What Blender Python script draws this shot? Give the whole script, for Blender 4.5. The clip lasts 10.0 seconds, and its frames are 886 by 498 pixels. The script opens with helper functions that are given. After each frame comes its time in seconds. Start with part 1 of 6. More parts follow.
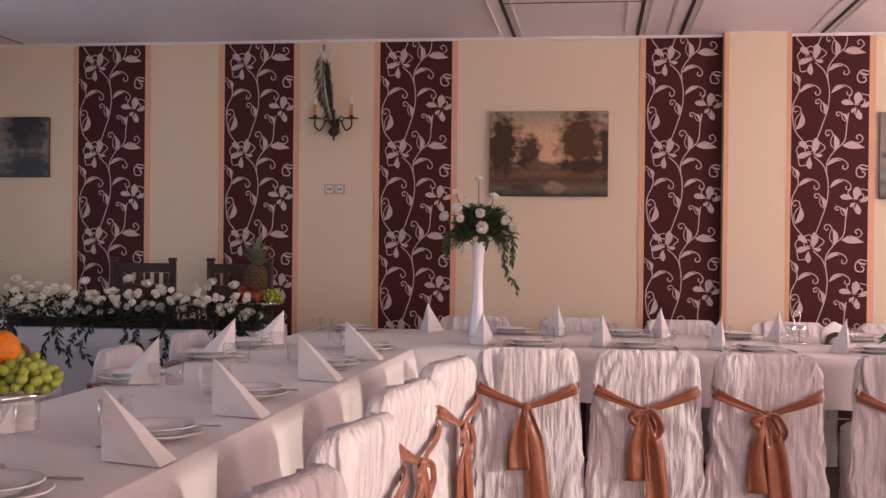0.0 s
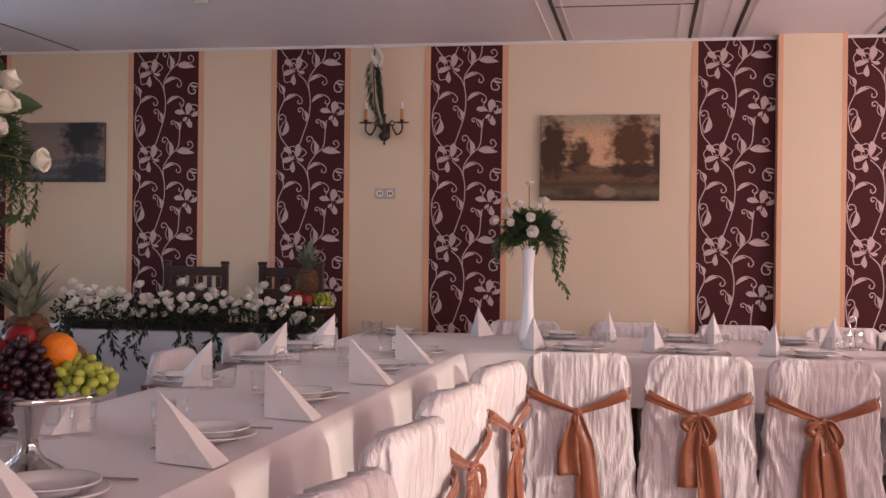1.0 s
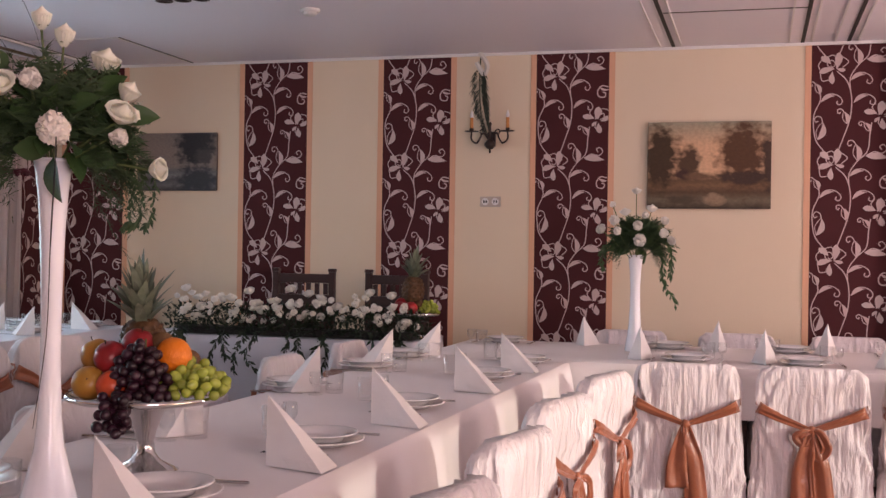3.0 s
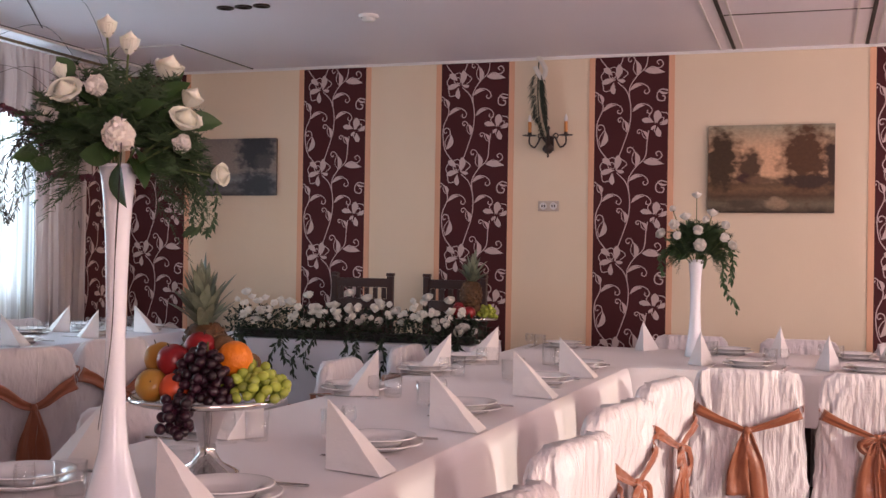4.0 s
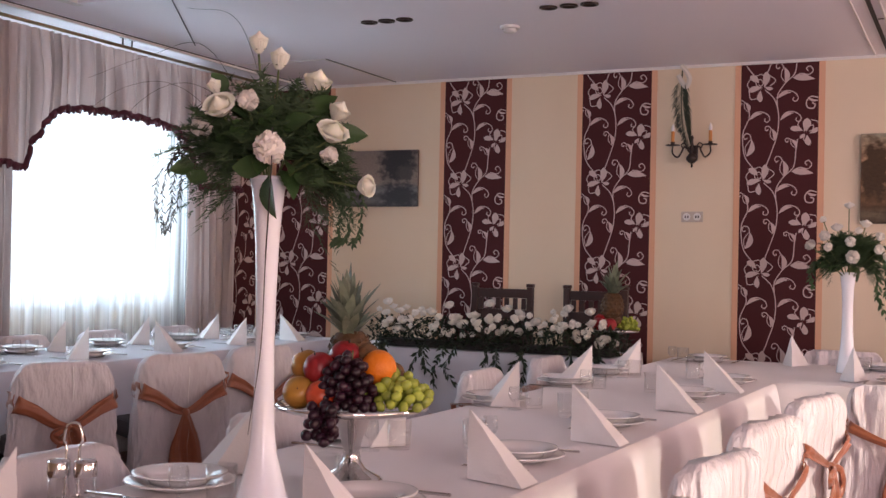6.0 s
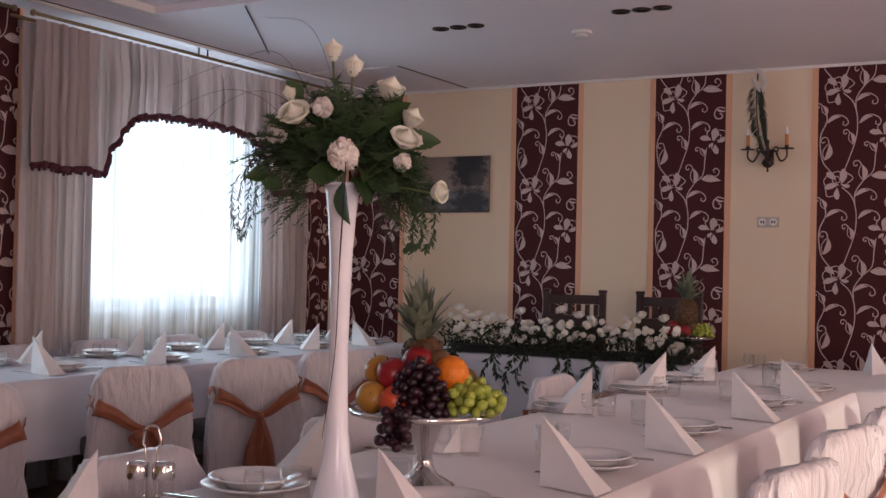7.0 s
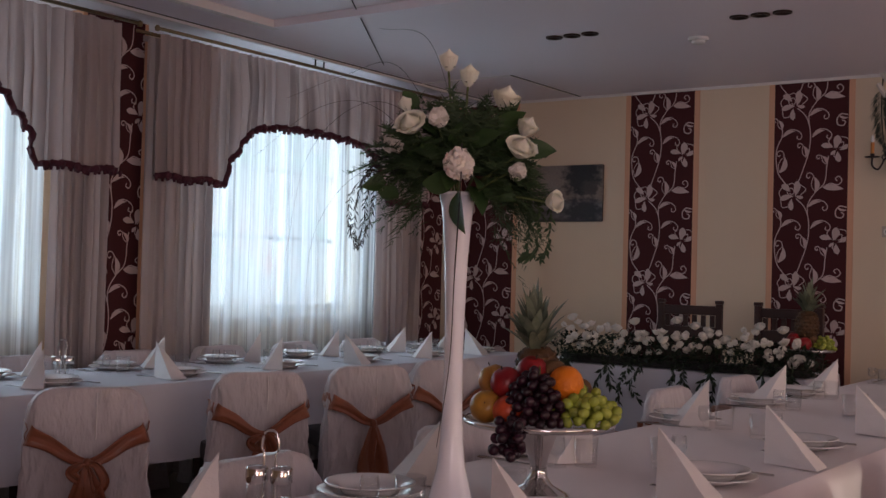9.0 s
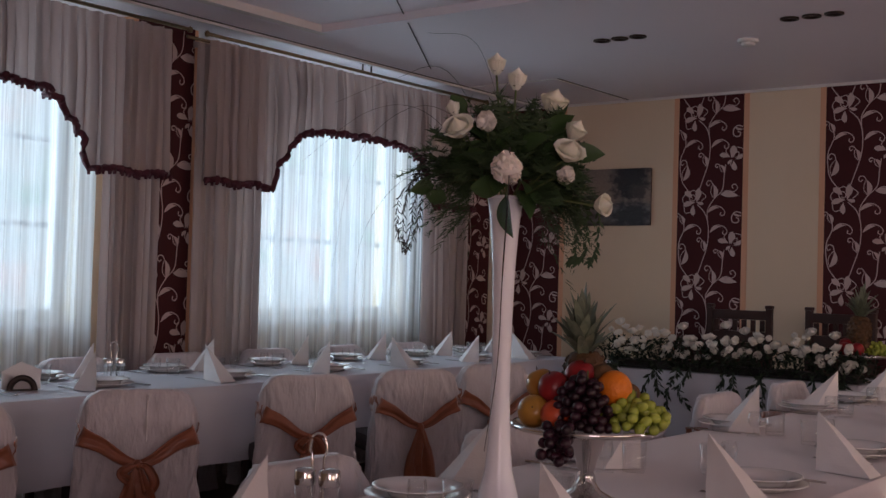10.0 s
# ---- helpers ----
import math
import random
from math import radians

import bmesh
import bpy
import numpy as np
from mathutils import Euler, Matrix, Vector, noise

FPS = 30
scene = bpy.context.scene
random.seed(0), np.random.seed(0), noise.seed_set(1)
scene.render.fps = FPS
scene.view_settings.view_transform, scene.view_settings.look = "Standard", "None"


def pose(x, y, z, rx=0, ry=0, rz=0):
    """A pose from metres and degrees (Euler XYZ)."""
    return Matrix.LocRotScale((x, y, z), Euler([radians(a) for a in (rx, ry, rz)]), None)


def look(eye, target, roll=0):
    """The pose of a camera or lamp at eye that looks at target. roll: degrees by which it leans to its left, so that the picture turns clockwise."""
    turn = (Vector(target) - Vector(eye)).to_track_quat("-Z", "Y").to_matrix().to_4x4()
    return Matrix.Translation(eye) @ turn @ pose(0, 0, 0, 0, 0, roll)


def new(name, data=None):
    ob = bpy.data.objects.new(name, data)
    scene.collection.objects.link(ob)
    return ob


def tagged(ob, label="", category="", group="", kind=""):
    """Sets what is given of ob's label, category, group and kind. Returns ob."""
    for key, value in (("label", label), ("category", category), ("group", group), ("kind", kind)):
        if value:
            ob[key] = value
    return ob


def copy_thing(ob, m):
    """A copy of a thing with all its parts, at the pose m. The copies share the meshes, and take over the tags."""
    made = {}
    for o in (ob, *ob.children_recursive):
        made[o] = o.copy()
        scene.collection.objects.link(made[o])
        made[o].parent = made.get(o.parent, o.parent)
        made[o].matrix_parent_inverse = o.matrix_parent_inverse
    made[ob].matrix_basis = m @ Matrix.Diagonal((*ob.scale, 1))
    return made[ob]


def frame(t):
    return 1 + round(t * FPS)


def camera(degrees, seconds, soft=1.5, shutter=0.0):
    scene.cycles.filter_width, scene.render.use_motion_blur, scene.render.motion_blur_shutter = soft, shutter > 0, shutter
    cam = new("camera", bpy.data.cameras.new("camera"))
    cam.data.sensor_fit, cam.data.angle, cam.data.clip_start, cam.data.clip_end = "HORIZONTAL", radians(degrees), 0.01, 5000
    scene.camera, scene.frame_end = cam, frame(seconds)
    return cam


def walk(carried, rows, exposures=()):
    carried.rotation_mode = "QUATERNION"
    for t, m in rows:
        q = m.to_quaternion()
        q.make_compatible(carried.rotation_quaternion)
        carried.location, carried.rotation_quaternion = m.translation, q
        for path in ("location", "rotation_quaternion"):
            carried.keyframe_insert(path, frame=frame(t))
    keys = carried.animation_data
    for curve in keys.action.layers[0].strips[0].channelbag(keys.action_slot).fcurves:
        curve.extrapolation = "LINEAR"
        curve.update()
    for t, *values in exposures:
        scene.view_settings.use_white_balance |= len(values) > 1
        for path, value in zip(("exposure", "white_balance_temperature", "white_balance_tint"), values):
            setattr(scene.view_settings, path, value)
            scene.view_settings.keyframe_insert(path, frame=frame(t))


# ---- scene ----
# The camera pans on its stand; the lens sits ARM in front of the upright axis at HUB. Rows: seconds, tilt, roll, turn in degrees
HUB, ARM = (0.0262, -0.0648, 1.30), 0.0698
PATH = [
    (0.0, 89.61, -0.58, 7.68),
    (0.5, 89.69, -0.61, 8.75),
    (1.0, 89.79, -0.65, 10.20),
    (1.5, 89.88, -0.73, 11.44),
    (2.0, 89.96, -0.66, 12.78),
    (2.5, 90.05, -0.77, 14.09),
    (4.0, 90.32, -0.90, 18.39),
    (4.5, 90.42, -0.99, 19.88),
    (5.0, 90.53, -1.12, 21.74),
    (5.5, 90.63, -1.16, 23.54),
    (7.0, 90.96, -1.22, 29.01),
    (7.5, 91.05, -1.24, 30.44),
    (8.0, 91.14, -1.33, 31.85),
    (8.5, 91.21, -1.37, 33.23),
    (9.0, 91.29, -1.51, 34.66),
    (9.5, 91.36, -1.56, 35.90),
    (10.0, 91.42, -1.62, 37.01),
]


def eye_at(turn):
    return HUB[0] - ARM * math.sin(radians(turn)), HUB[1] + ARM * math.cos(radians(turn)), HUB[2]


EXPOSURES = [(0.0, -0.17), (2.5, 0.0), (4.5, 0.18), (5.5, 0.22), (7.0, -0.3), (8.0, -0.74), (9.0, -1.08), (10.0, -1.22)]
cam = camera(42.8, 10.0)
walk(cam, [(t, pose(*eye_at(c), a, b, c)) for t, a, b, c in PATH], EXPOSURES)

# ---- world and lights ----
world = bpy.data.worlds.new("world")
scene.world = world
world.use_nodes = True
wn = world.node_tree
sky = wn.nodes.new("ShaderNodeTexSky")
sky.sky_type, sky.sun_disc, sky.sun_elevation, sky.sun_rotation = "NISHITA", False, radians(14), radians(115)
wn.nodes["Background"].inputs[1].default_value = 0.12
wn.links.new(sky.outputs[0], wn.nodes["Background"].inputs[0])


def area_lamp(name, at, target, sx, sy, watts, colour):
    data = bpy.data.lights.new(name, "AREA")
    data.shape, data.size, data.size_y, data.energy, data.color = "RECTANGLE", sx, sy, watts, colour
    ob = new(name, data)
    ob.matrix_world = look(at, target)
    return ob


# daylight standing in the openings: two windows on the left; the others are assumed, out of view to the right and
# behind the camera
area_lamp("window_daylight", (-6.1, 6.0, 1.75), (0, 6.0, 1.75), 1.9, 1.6, 84, (0.71, 0.86, 1.0))
area_lamp("window_daylight", (-6.1, 3.0, 1.75), (0, 3.0, 1.75), 1.9, 1.6, 84, (0.71, 0.86, 1.0))
area_lamp("side_fill", (4.38, 1.75, 1.26), (-1.5, 4.2, 0.9), 3.0, 1.2, 36, (1.0, 0.75, 0.77))
# no window known here: lamp added to brighten the right of the back wall
area_lamp("side_fill", (4.38, 5.7, 1.65), (0.5, 7.2, 2.1), 2.0, 1.5, 168, (1.0, 0.745, 0.73))
sun_data = bpy.data.lights.new("sun", "SUN")
sun_data.energy, sun_data.angle, sun_data.color = 2.0, radians(0.6), (1.0, 0.90, 0.80)
sun = new("sun", sun_data)
sun.matrix_world = look((14.4, -2.2, 3.85), (4.4, 2.4, 1.65))
area_lamp("rear_daylight", (3.1, -2.88, 1.6), (2.6, 8.0, 2.3), 2.2, 1.6, 150, (1.0, 0.735, 0.81))

# ---- materials ----


def material(name, colour, rough=0.6, metal=0.0, second=None, scale=8.0, bump=0.0, bump_scale=60.0, bump_far=0.01, stretch=(1, 1, 1), spread=0.0, ior=1.45, sheen=0.0, sub=0.0):
    """Principled surface with colour that varies at two scales, and fine relief."""
    m = bpy.data.materials.new(name)
    m.use_nodes = True
    nt = m.node_tree
    b = nt.nodes["Principled BSDF"]
    b.inputs["Roughness"].default_value, b.inputs["Metallic"].default_value = rough, metal
    b.inputs["IOR"].default_value = ior
    if sheen:
        b.inputs["Sheen Weight"].default_value = sheen
    if sub:
        b.inputs["Subsurface Weight"].default_value = sub
        b.inputs["Subsurface Radius"].default_value = (0.02, 0.015, 0.01)
    tc = nt.nodes.new("ShaderNodeTexCoord")
    mp = nt.nodes.new("ShaderNodeMapping")
    mp.inputs["Scale"].default_value = stretch
    nt.links.new(tc.outputs["Object"], mp.inputs[0])
    big = nt.nodes.new("ShaderNodeTexNoise")
    big.inputs["Scale"].default_value, big.inputs["Detail"].default_value = scale, 5.0
    nt.links.new(mp.outputs[0], big.inputs["Vector"])
    ramp = nt.nodes.new("ShaderNodeMix")
    ramp.data_type = "RGBA"
    ramp.inputs[6].default_value = (*colour, 1)
    ramp.inputs[7].default_value = (*(second or [c * 0.86 for c in colour]), 1)
    nt.links.new(big.outputs[0], ramp.inputs[0])
    out = ramp.outputs[2]
    if spread:
        info = nt.nodes.new("ShaderNodeObjectInfo")
        hsv = nt.nodes.new("ShaderNodeHueSaturation")
        mr = nt.nodes.new("ShaderNodeMapRange")
        mr.inputs[3].default_value, mr.inputs[4].default_value = 1 - spread, 1 + spread
        nt.links.new(info.outputs["Random"], mr.inputs[0])
        nt.links.new(mr.outputs[0], hsv.inputs["Value"])
        nt.links.new(out, hsv.inputs["Color"])
        out = hsv.outputs[0]
    nt.links.new(out, b.inputs["Base Color"])
    if bump:
        fine = nt.nodes.new("ShaderNodeTexNoise")
        fine.inputs["Scale"].default_value, fine.inputs["Detail"].default_value = bump_scale, 4.0
        nt.links.new(mp.outputs[0], fine.inputs["Vector"])
        bp = nt.nodes.new("ShaderNodeBump")
        bp.inputs["Strength"].default_value, bp.inputs["Distance"].default_value = bump, bump_far
        nt.links.new(fine.outputs[0], bp.inputs["Height"])
        nt.links.new(bp.outputs[0], b.inputs["Normal"])
    return m


def glass_material(name, colour=(1, 1, 1), rough=0.02):
    m = material(name, colour, rough)
    b = m.node_tree.nodes["Principled BSDF"]
    b.inputs["Transmission Weight"].default_value = 1.0
    return m


def thin_glass(name):
    """Clear thin glass: see-through, with gloss that grows at grazing angles."""
    m = bpy.data.materials.new(name)
    m.use_nodes = True
    nt = m.node_tree
    nt.nodes.remove(nt.nodes["Principled BSDF"])
    tr, gl, mix, lw = (nt.nodes.new("ShaderNode" + k) for k in ("BsdfTransparent", "BsdfGlossy", "MixShader", "LayerWeight"))
    tr.inputs[0].default_value = (0.985, 0.99, 0.99, 1)
    gl.inputs["Roughness"].default_value = 0.03
    lw.inputs[0].default_value = 0.30
    mr = nt.nodes.new("ShaderNodeMapRange")
    mr.inputs[3].default_value, mr.inputs[4].default_value = 0.015, 0.42
    nt.links.new(lw.outputs["Facing"], mr.inputs[0])
    nt.links.new(mr.outputs[0], mix.inputs[0])
    nt.links.new(tr.outputs[0], mix.inputs[1])
    nt.links.new(gl.outputs[0], mix.inputs[2])
    nt.links.new(mix.outputs[0], nt.nodes["Material Output"].inputs[0])
    return m


def sheer_material(name, colour, clear, through_light):
    """Thin cloth: partly clear weave, partly diffusing."""
    m = bpy.data.materials.new(name)
    m.use_nodes = True
    nt = m.node_tree
    nt.nodes.remove(nt.nodes["Principled BSDF"])
    tl, df, tr = (nt.nodes.new("ShaderNodeBsdf" + k) for k in ("Translucent", "Diffuse", "Transparent"))
    tl.inputs[0].default_value = df.inputs[0].default_value = (*colour, 1)
    tr.inputs[0].default_value = (0.93, 0.97, 1.0, 1)
    a, b = nt.nodes.new("ShaderNodeMixShader"), nt.nodes.new("ShaderNodeMixShader")
    a.inputs[0].default_value = through_light
    nt.links.new(df.outputs[0], a.inputs[1])
    nt.links.new(tl.outputs[0], a.inputs[2])
    # upright streaks of clearness stand in for the light and dark of the folds
    wv = nt.nodes.new("ShaderNodeTexNoise")
    wv.inputs["Scale"].default_value = 1.0
    wc, wm = nt.nodes.new("ShaderNodeTexCoord"), nt.nodes.new("ShaderNodeMapping")
    wm.inputs["Scale"].default_value = (1.0, 26.0, 0.5)
    nt.links.new(wc.outputs["Object"], wm.inputs[0])
    nt.links.new(wm.outputs[0], wv.inputs["Vector"])
    mr = nt.nodes.new("ShaderNodeMapRange")
    mr.inputs[3].default_value, mr.inputs[4].default_value = max(0.0, clear - 0.30), clear + 0.25 * (clear > 0)
    mr.inputs[1].default_value, mr.inputs[2].default_value = 0.33, 0.67
    nt.links.new(wv.outputs[0], mr.inputs[0])
    nt.links.new(mr.outputs[0], b.inputs[0])
    nt.links.new(a.outputs[0], b.inputs[1])
    nt.links.new(tr.outputs[0], b.inputs[2])
    nt.links.new(b.outputs[0], nt.nodes["Material Output"].inputs[0])
    return m


def glow_material(name, colour, strength):
    m = bpy.data.materials.new(name)
    m.use_nodes = True
    nt = m.node_tree
    e = nt.nodes.new("ShaderNodeEmission")
    e.inputs[0].default_value, e.inputs[1].default_value = (*colour, 1), strength
    nt.links.new(e.outputs[0], nt.nodes["Material Output"].inputs[0])
    return m


M_CREAM = material("cream_wallpaper", (0.75, 0.63, 0.47), 0.8, second=(0.71, 0.59, 0.44), scale=3, bump=0.12, bump_scale=160, stretch=(1, 1, 0.15))
M_PEACH = material("peach_border", (0.72, 0.42, 0.27), 0.7, second=(0.66, 0.38, 0.24), scale=6, bump=0.1, bump_scale=160, stretch=(1, 1, 0.2))
M_MAROON = material("maroon_wallpaper", (0.070, 0.011, 0.014), 0.85, second=(0.052, 0.009, 0.011), scale=5, bump=0.15, bump_scale=220)
M_PRINT = material("silver_print", (0.60, 0.48, 0.47), 0.5, second=(0.48, 0.38, 0.37), scale=30, bump=0.1, bump_scale=200)
M_CEIL = material("ceiling_paint", (0.87, 0.83, 0.88), 0.55, second=(0.84, 0.80, 0.85), scale=1.2, bump=0.05, bump_scale=60)
M_WHITE = material("white_paint", (0.80, 0.78, 0.76), 0.45, scale=4, bump=0.05)
M_BLACK = material("black_gap", (0.02, 0.02, 0.02), 0.6)
M_FLOOR = material("floor_parquet", (0.20, 0.10, 0.055), 0.35, second=(0.13, 0.065, 0.04), scale=3, bump=0.1, stretch=(1, 6, 1))
M_CLOTH = material("white_damask", (0.75, 0.69, 0.69), 0.6, second=(0.69, 0.63, 0.63), scale=2.5, bump=0.15, bump_scale=240, sheen=0.2)
M_CLOTH_GREY = material("cool_white_linen", (0.66, 0.65, 0.70), 0.65, second=(0.58, 0.57, 0.62), scale=2.5, bump=0.15, bump_scale=240)
M_DARKWOOD = material("dark_stained_wood", (0.050, 0.022, 0.018), 0.4, second=(0.03, 0.014, 0.012), scale=5, bump=0.15, bump_scale=40, stretch=(1, 1, 6))
M_SATIN = material("crinkled_white_satin", (0.73, 0.68, 0.70), 0.36, second=(0.68, 0.60, 0.60), scale=9, bump=1.0, bump_scale=17, bump_far=0.026, stretch=(2.0, 2.0, 0.30), sheen=0.3)
M_ORGANZA = material("pale_organza", (0.68, 0.64, 0.66), 0.45, second=(0.50, 0.46, 0.48), scale=7, bump=0.7, bump_scale=16, bump_far=0.03, stretch=(1.4, 1.4, 0.5), sheen=0.3)
M_COPPER = material("copper_satin", (0.33, 0.105, 0.045), 0.3, second=(0.22, 0.062, 0.028), scale=14, bump=0.25, bump_scale=30, sheen=0.4)
M_GREYSEAT = material("dark_grey_upholstery", (0.085, 0.08, 0.085), 0.8, second=(0.06, 0.057, 0.06), scale=20, bump=0.3, bump_scale=200)
M_PAPER = material("white_napkin_paper", (0.82, 0.79, 0.78), 0.7, scale=12, bump=0.12, bump_scale=200)
M_CHINA = material("white_china", (0.82, 0.80, 0.80), 0.12, scale=5)
M_CHROME = material("polished_chrome", (0.80, 0.79, 0.78), 0.10, 1.0, scale=6)
M_STEEL = material("cutlery_steel", (0.62, 0.61, 0.60), 0.2, 1.0, scale=20)
M_GLASS = thin_glass("clear_glass")
M_VASE = material("white_opal_glass", (0.82, 0.86, 0.92), 0.12, second=(0.86, 0.86, 0.90), scale=2)
M_DRAPE = material("taupe_drape", (0.50, 0.43, 0.42), 0.75, second=(0.42, 0.36, 0.35), scale=4, bump=0.2, bump_scale=120, sheen=0.2)
nt_ = M_DRAPE.node_tree
glow_mix, glow_tl = nt_.nodes.new("ShaderNodeMixShader"), nt_.nodes.new("ShaderNodeBsdfTranslucent")
glow_tl.inputs[0].default_value = (0.50, 0.42, 0.40, 1)
glow_mix.inputs[0].default_value = 0.22
nt_.links.new(nt_.nodes["Principled BSDF"].outputs[0], glow_mix.inputs[1])
nt_.links.new(glow_tl.outputs[0], glow_mix.inputs[2])
nt_.links.new(glow_mix.outputs[0], nt_.nodes["Material Output"].inputs[0])
M_BRAID = material("burgundy_braid", (0.10, 0.018, 0.035), 0.7, second=(0.06, 0.012, 0.02), scale=40, bump=0.6, bump_scale=120)
M_BRASS = material("aged_brass_rod", (0.26, 0.19, 0.11), 0.45, 0.8, scale=20)
M_IRON = material("dark_bronze", (0.06, 0.045, 0.04), 0.4, 0.7, scale=20, bump=0.2)
M_SHEER = sheer_material("white_sheer", (0.85, 0.92, 0.98), 0.48, 0.55)
# for the unseen sheet that holds back the sun in the side opening
M_SCREEN = sheer_material("translucent_screen", (0.75, 0.75, 0.72), 0.0, 0.6)
M_GLOW = glow_material("bright_sky", (0.74, 0.89, 1.0), 1.68)
# far-off hazy houses and trees: faint pink and green patches in the glare
nt_ = M_GLOW.node_tree
far_tc, far_mp, far_nz, far_cr = (nt_.nodes.new("ShaderNode" + k) for k in ("TexCoord", "Mapping", "TexNoise", "ValToRGB"))
far_mp.inputs["Scale"].default_value = (1.0, 0.8, 1.6)
far_nz.inputs["Scale"].default_value, far_nz.inputs["Detail"].default_value = 1.1, 3.0
nt_.links.new(far_tc.outputs["Object"], far_mp.inputs[0])
nt_.links.new(far_mp.outputs[0], far_nz.inputs["Vector"])
nt_.links.new(far_nz.outputs[0], far_cr.inputs[0])
far_el = far_cr.color_ramp.elements
far_el[0].position, far_el[0].color = 0.34, (0.50, 0.74, 0.66, 1)
far_el[1].position, far_el[1].color = 0.70, (0.95, 0.74, 0.74, 1)
for far_p, far_c in ((0.44, (0.76, 0.88, 0.95, 1)), (0.58, (0.90, 0.94, 1.0, 1))):
    far_el.new(far_p).color = far_c
nt_.links.new(far_cr.outputs[0], [n for n in nt_.nodes if n.bl_idname == "ShaderNodeEmission"][0].inputs[0])

# ---- building blocks ----


def part(name, bm, mat, parent=None, label="", smooth=False):
    """Links a bmesh as one mesh object, under a thing or a part."""
    me = bpy.data.meshes.new(name)
    bm.to_mesh(me)
    bm.free()
    me.materials.append(mat)
    if smooth:
        for p in me.polygons:
            p.use_smooth = True
    ob = new(name, me)
    ob.parent = parent
    if label:
        ob["label"] = label
    return ob


def raw(name, verts, faces, mat, parent=None, label="", smooth=True):
    me = bpy.data.meshes.new(name)
    me.from_pydata(verts, [], faces)
    me.materials.append(mat)
    if smooth:
        for p in me.polygons:
            p.use_smooth = True
    ob = new(name, me)
    ob.parent = parent
    if label:
        ob["label"] = label
    return ob


def piece(name, mesh, m, parent):
    ob = new(name, mesh)
    ob.parent = parent
    ob.matrix_basis = m
    return ob


def thing(name, label, category, m=None, group="", kind=""):
    ob = new(name)
    ob.empty_display_size = 0.05
    if m is not None:
        ob.matrix_basis = m
    return tagged(ob, label, category, group, kind)


def box(x0, x1, y0, y1, z0, z1, bevel=0.0, bm=None):
    bm = bm or bmesh.new()
    r = bmesh.ops.create_cube(bm, size=1.0)
    for v in r["verts"]:
        v.co = Vector(((x0 + x1) / 2 + v.co.x * (x1 - x0), (y0 + y1) / 2 + v.co.y * (y1 - y0), (z0 + z1) / 2 + v.co.z * (z1 - z0)))
    if bevel:
        es = list({e for v in r["verts"] for e in v.link_edges})
        bmesh.ops.bevel(bm, geom=es, offset=bevel, segments=2, affect="EDGES", profile=0.7)
    return bm


def lathe(profile, n=32):
    """Turned body from (radius, height) pairs, as vertices and faces."""
    vs, fs = [], []
    for r, z in profile:
        for i in range(n):
            a = 2 * math.pi * i / n
            vs.append((r * math.cos(a), r * math.sin(a), z))
    for k in range(len(profile) - 1):
        for i in range(n):
            j = (i + 1) % n
            fs.append((k * n + i, k * n + j, (k + 1) * n + j, (k + 1) * n + i))
    return vs, fs


def spline(ctrl, n=8):
    """Catmull-Rom through control points."""
    p = [Vector(c) for c in ctrl]
    p = [2 * p[0] - p[1]] + p + [2 * p[-1] - p[-2]]
    out = []
    for i in range(1, len(p) - 2):
        for k in range(n):
            t = k / n
            out.append(0.5 * (2 * p[i] + (p[i + 1] - p[i - 1]) * t + (2 * p[i - 1] - 5 * p[i] + 4 * p[i + 1] - p[i + 2]) * t * t + (3 * p[i] - p[i - 1] - 3 * p[i + 1] + p[i + 2]) * t ** 3))
    out.append(p[-2])
    return out


def tube(path, radius, n=6, vs=None, fs=None, taper=1.0):
    """Round rod along a path; adds to vs and fs."""
    vs, fs = ([] if vs is None else vs), ([] if fs is None else fs)
    path = [Vector(p) for p in path]
    base = len(vs)
    for k, p in enumerate(path):
        d = (path[min(k + 1, len(path) - 1)] - path[max(k - 1, 0)]).normalized()
        u = d.orthogonal().normalized() if abs(d.z) > 0.95 else d.cross(Vector((0, 0, 1))).normalized()
        w = d.cross(u)
        r = radius * (1 + (taper - 1) * k / max(1, len(path) - 1))
        for i in range(n):
            a = 2 * math.pi * i / n
            vs.append(tuple(p + u * (r * math.cos(a)) + w * (r * math.sin(a))))
    for k in range(len(path) - 1):
        for i in range(n):
            j = (i + 1) % n
            fs.append((base + k * n + i, base + k * n + j, base + (k + 1) * n + j, base + (k + 1) * n + i))
    fs.append(tuple(base + i for i in range(n))[::-1])
    fs.append(tuple(base + (len(path) - 1) * n + i for i in range(n)))
    return vs, fs


# ---- the room ----
XL, XR, YB, YF, H = -5.67, 4.4, 8.15, -2.9, 2.775
SILL, LINTEL = 0.98, 2.55
WINDOWS = ((2.05, 3.95), (5.05, 6.95))


def structure(name, bm, mat, label, category):
    return tagged(part(name, bm, mat), label, category, kind="structure")


structure("floor", box(XL - 0.3, XR + 0.3, YF - 0.3, YB + 0.3, -0.1, 0.0), M_FLOOR, "brown wooden parquet floor of the hall", "floor")
structure("ceiling", box(XL - 0.3, XR + 0.3, YF - 0.3, YB + 0.3, H, H + 0.15), M_CEIL, "pale painted ceiling with recessed lines and a coffer", "ceiling")
wall_back = structure("wall_north", box(XL - 0.3, XR + 0.3, YB, YB + 0.25, 0, H), M_CREAM, "cream papered wall with maroon floral stripes", "wall")
bm = box(XL - 0.3, XL, YF, WINDOWS[0][0], 0, H)
box(XL - 0.3, XL, WINDOWS[0][1], WINDOWS[1][0], 0, H, bm=bm)
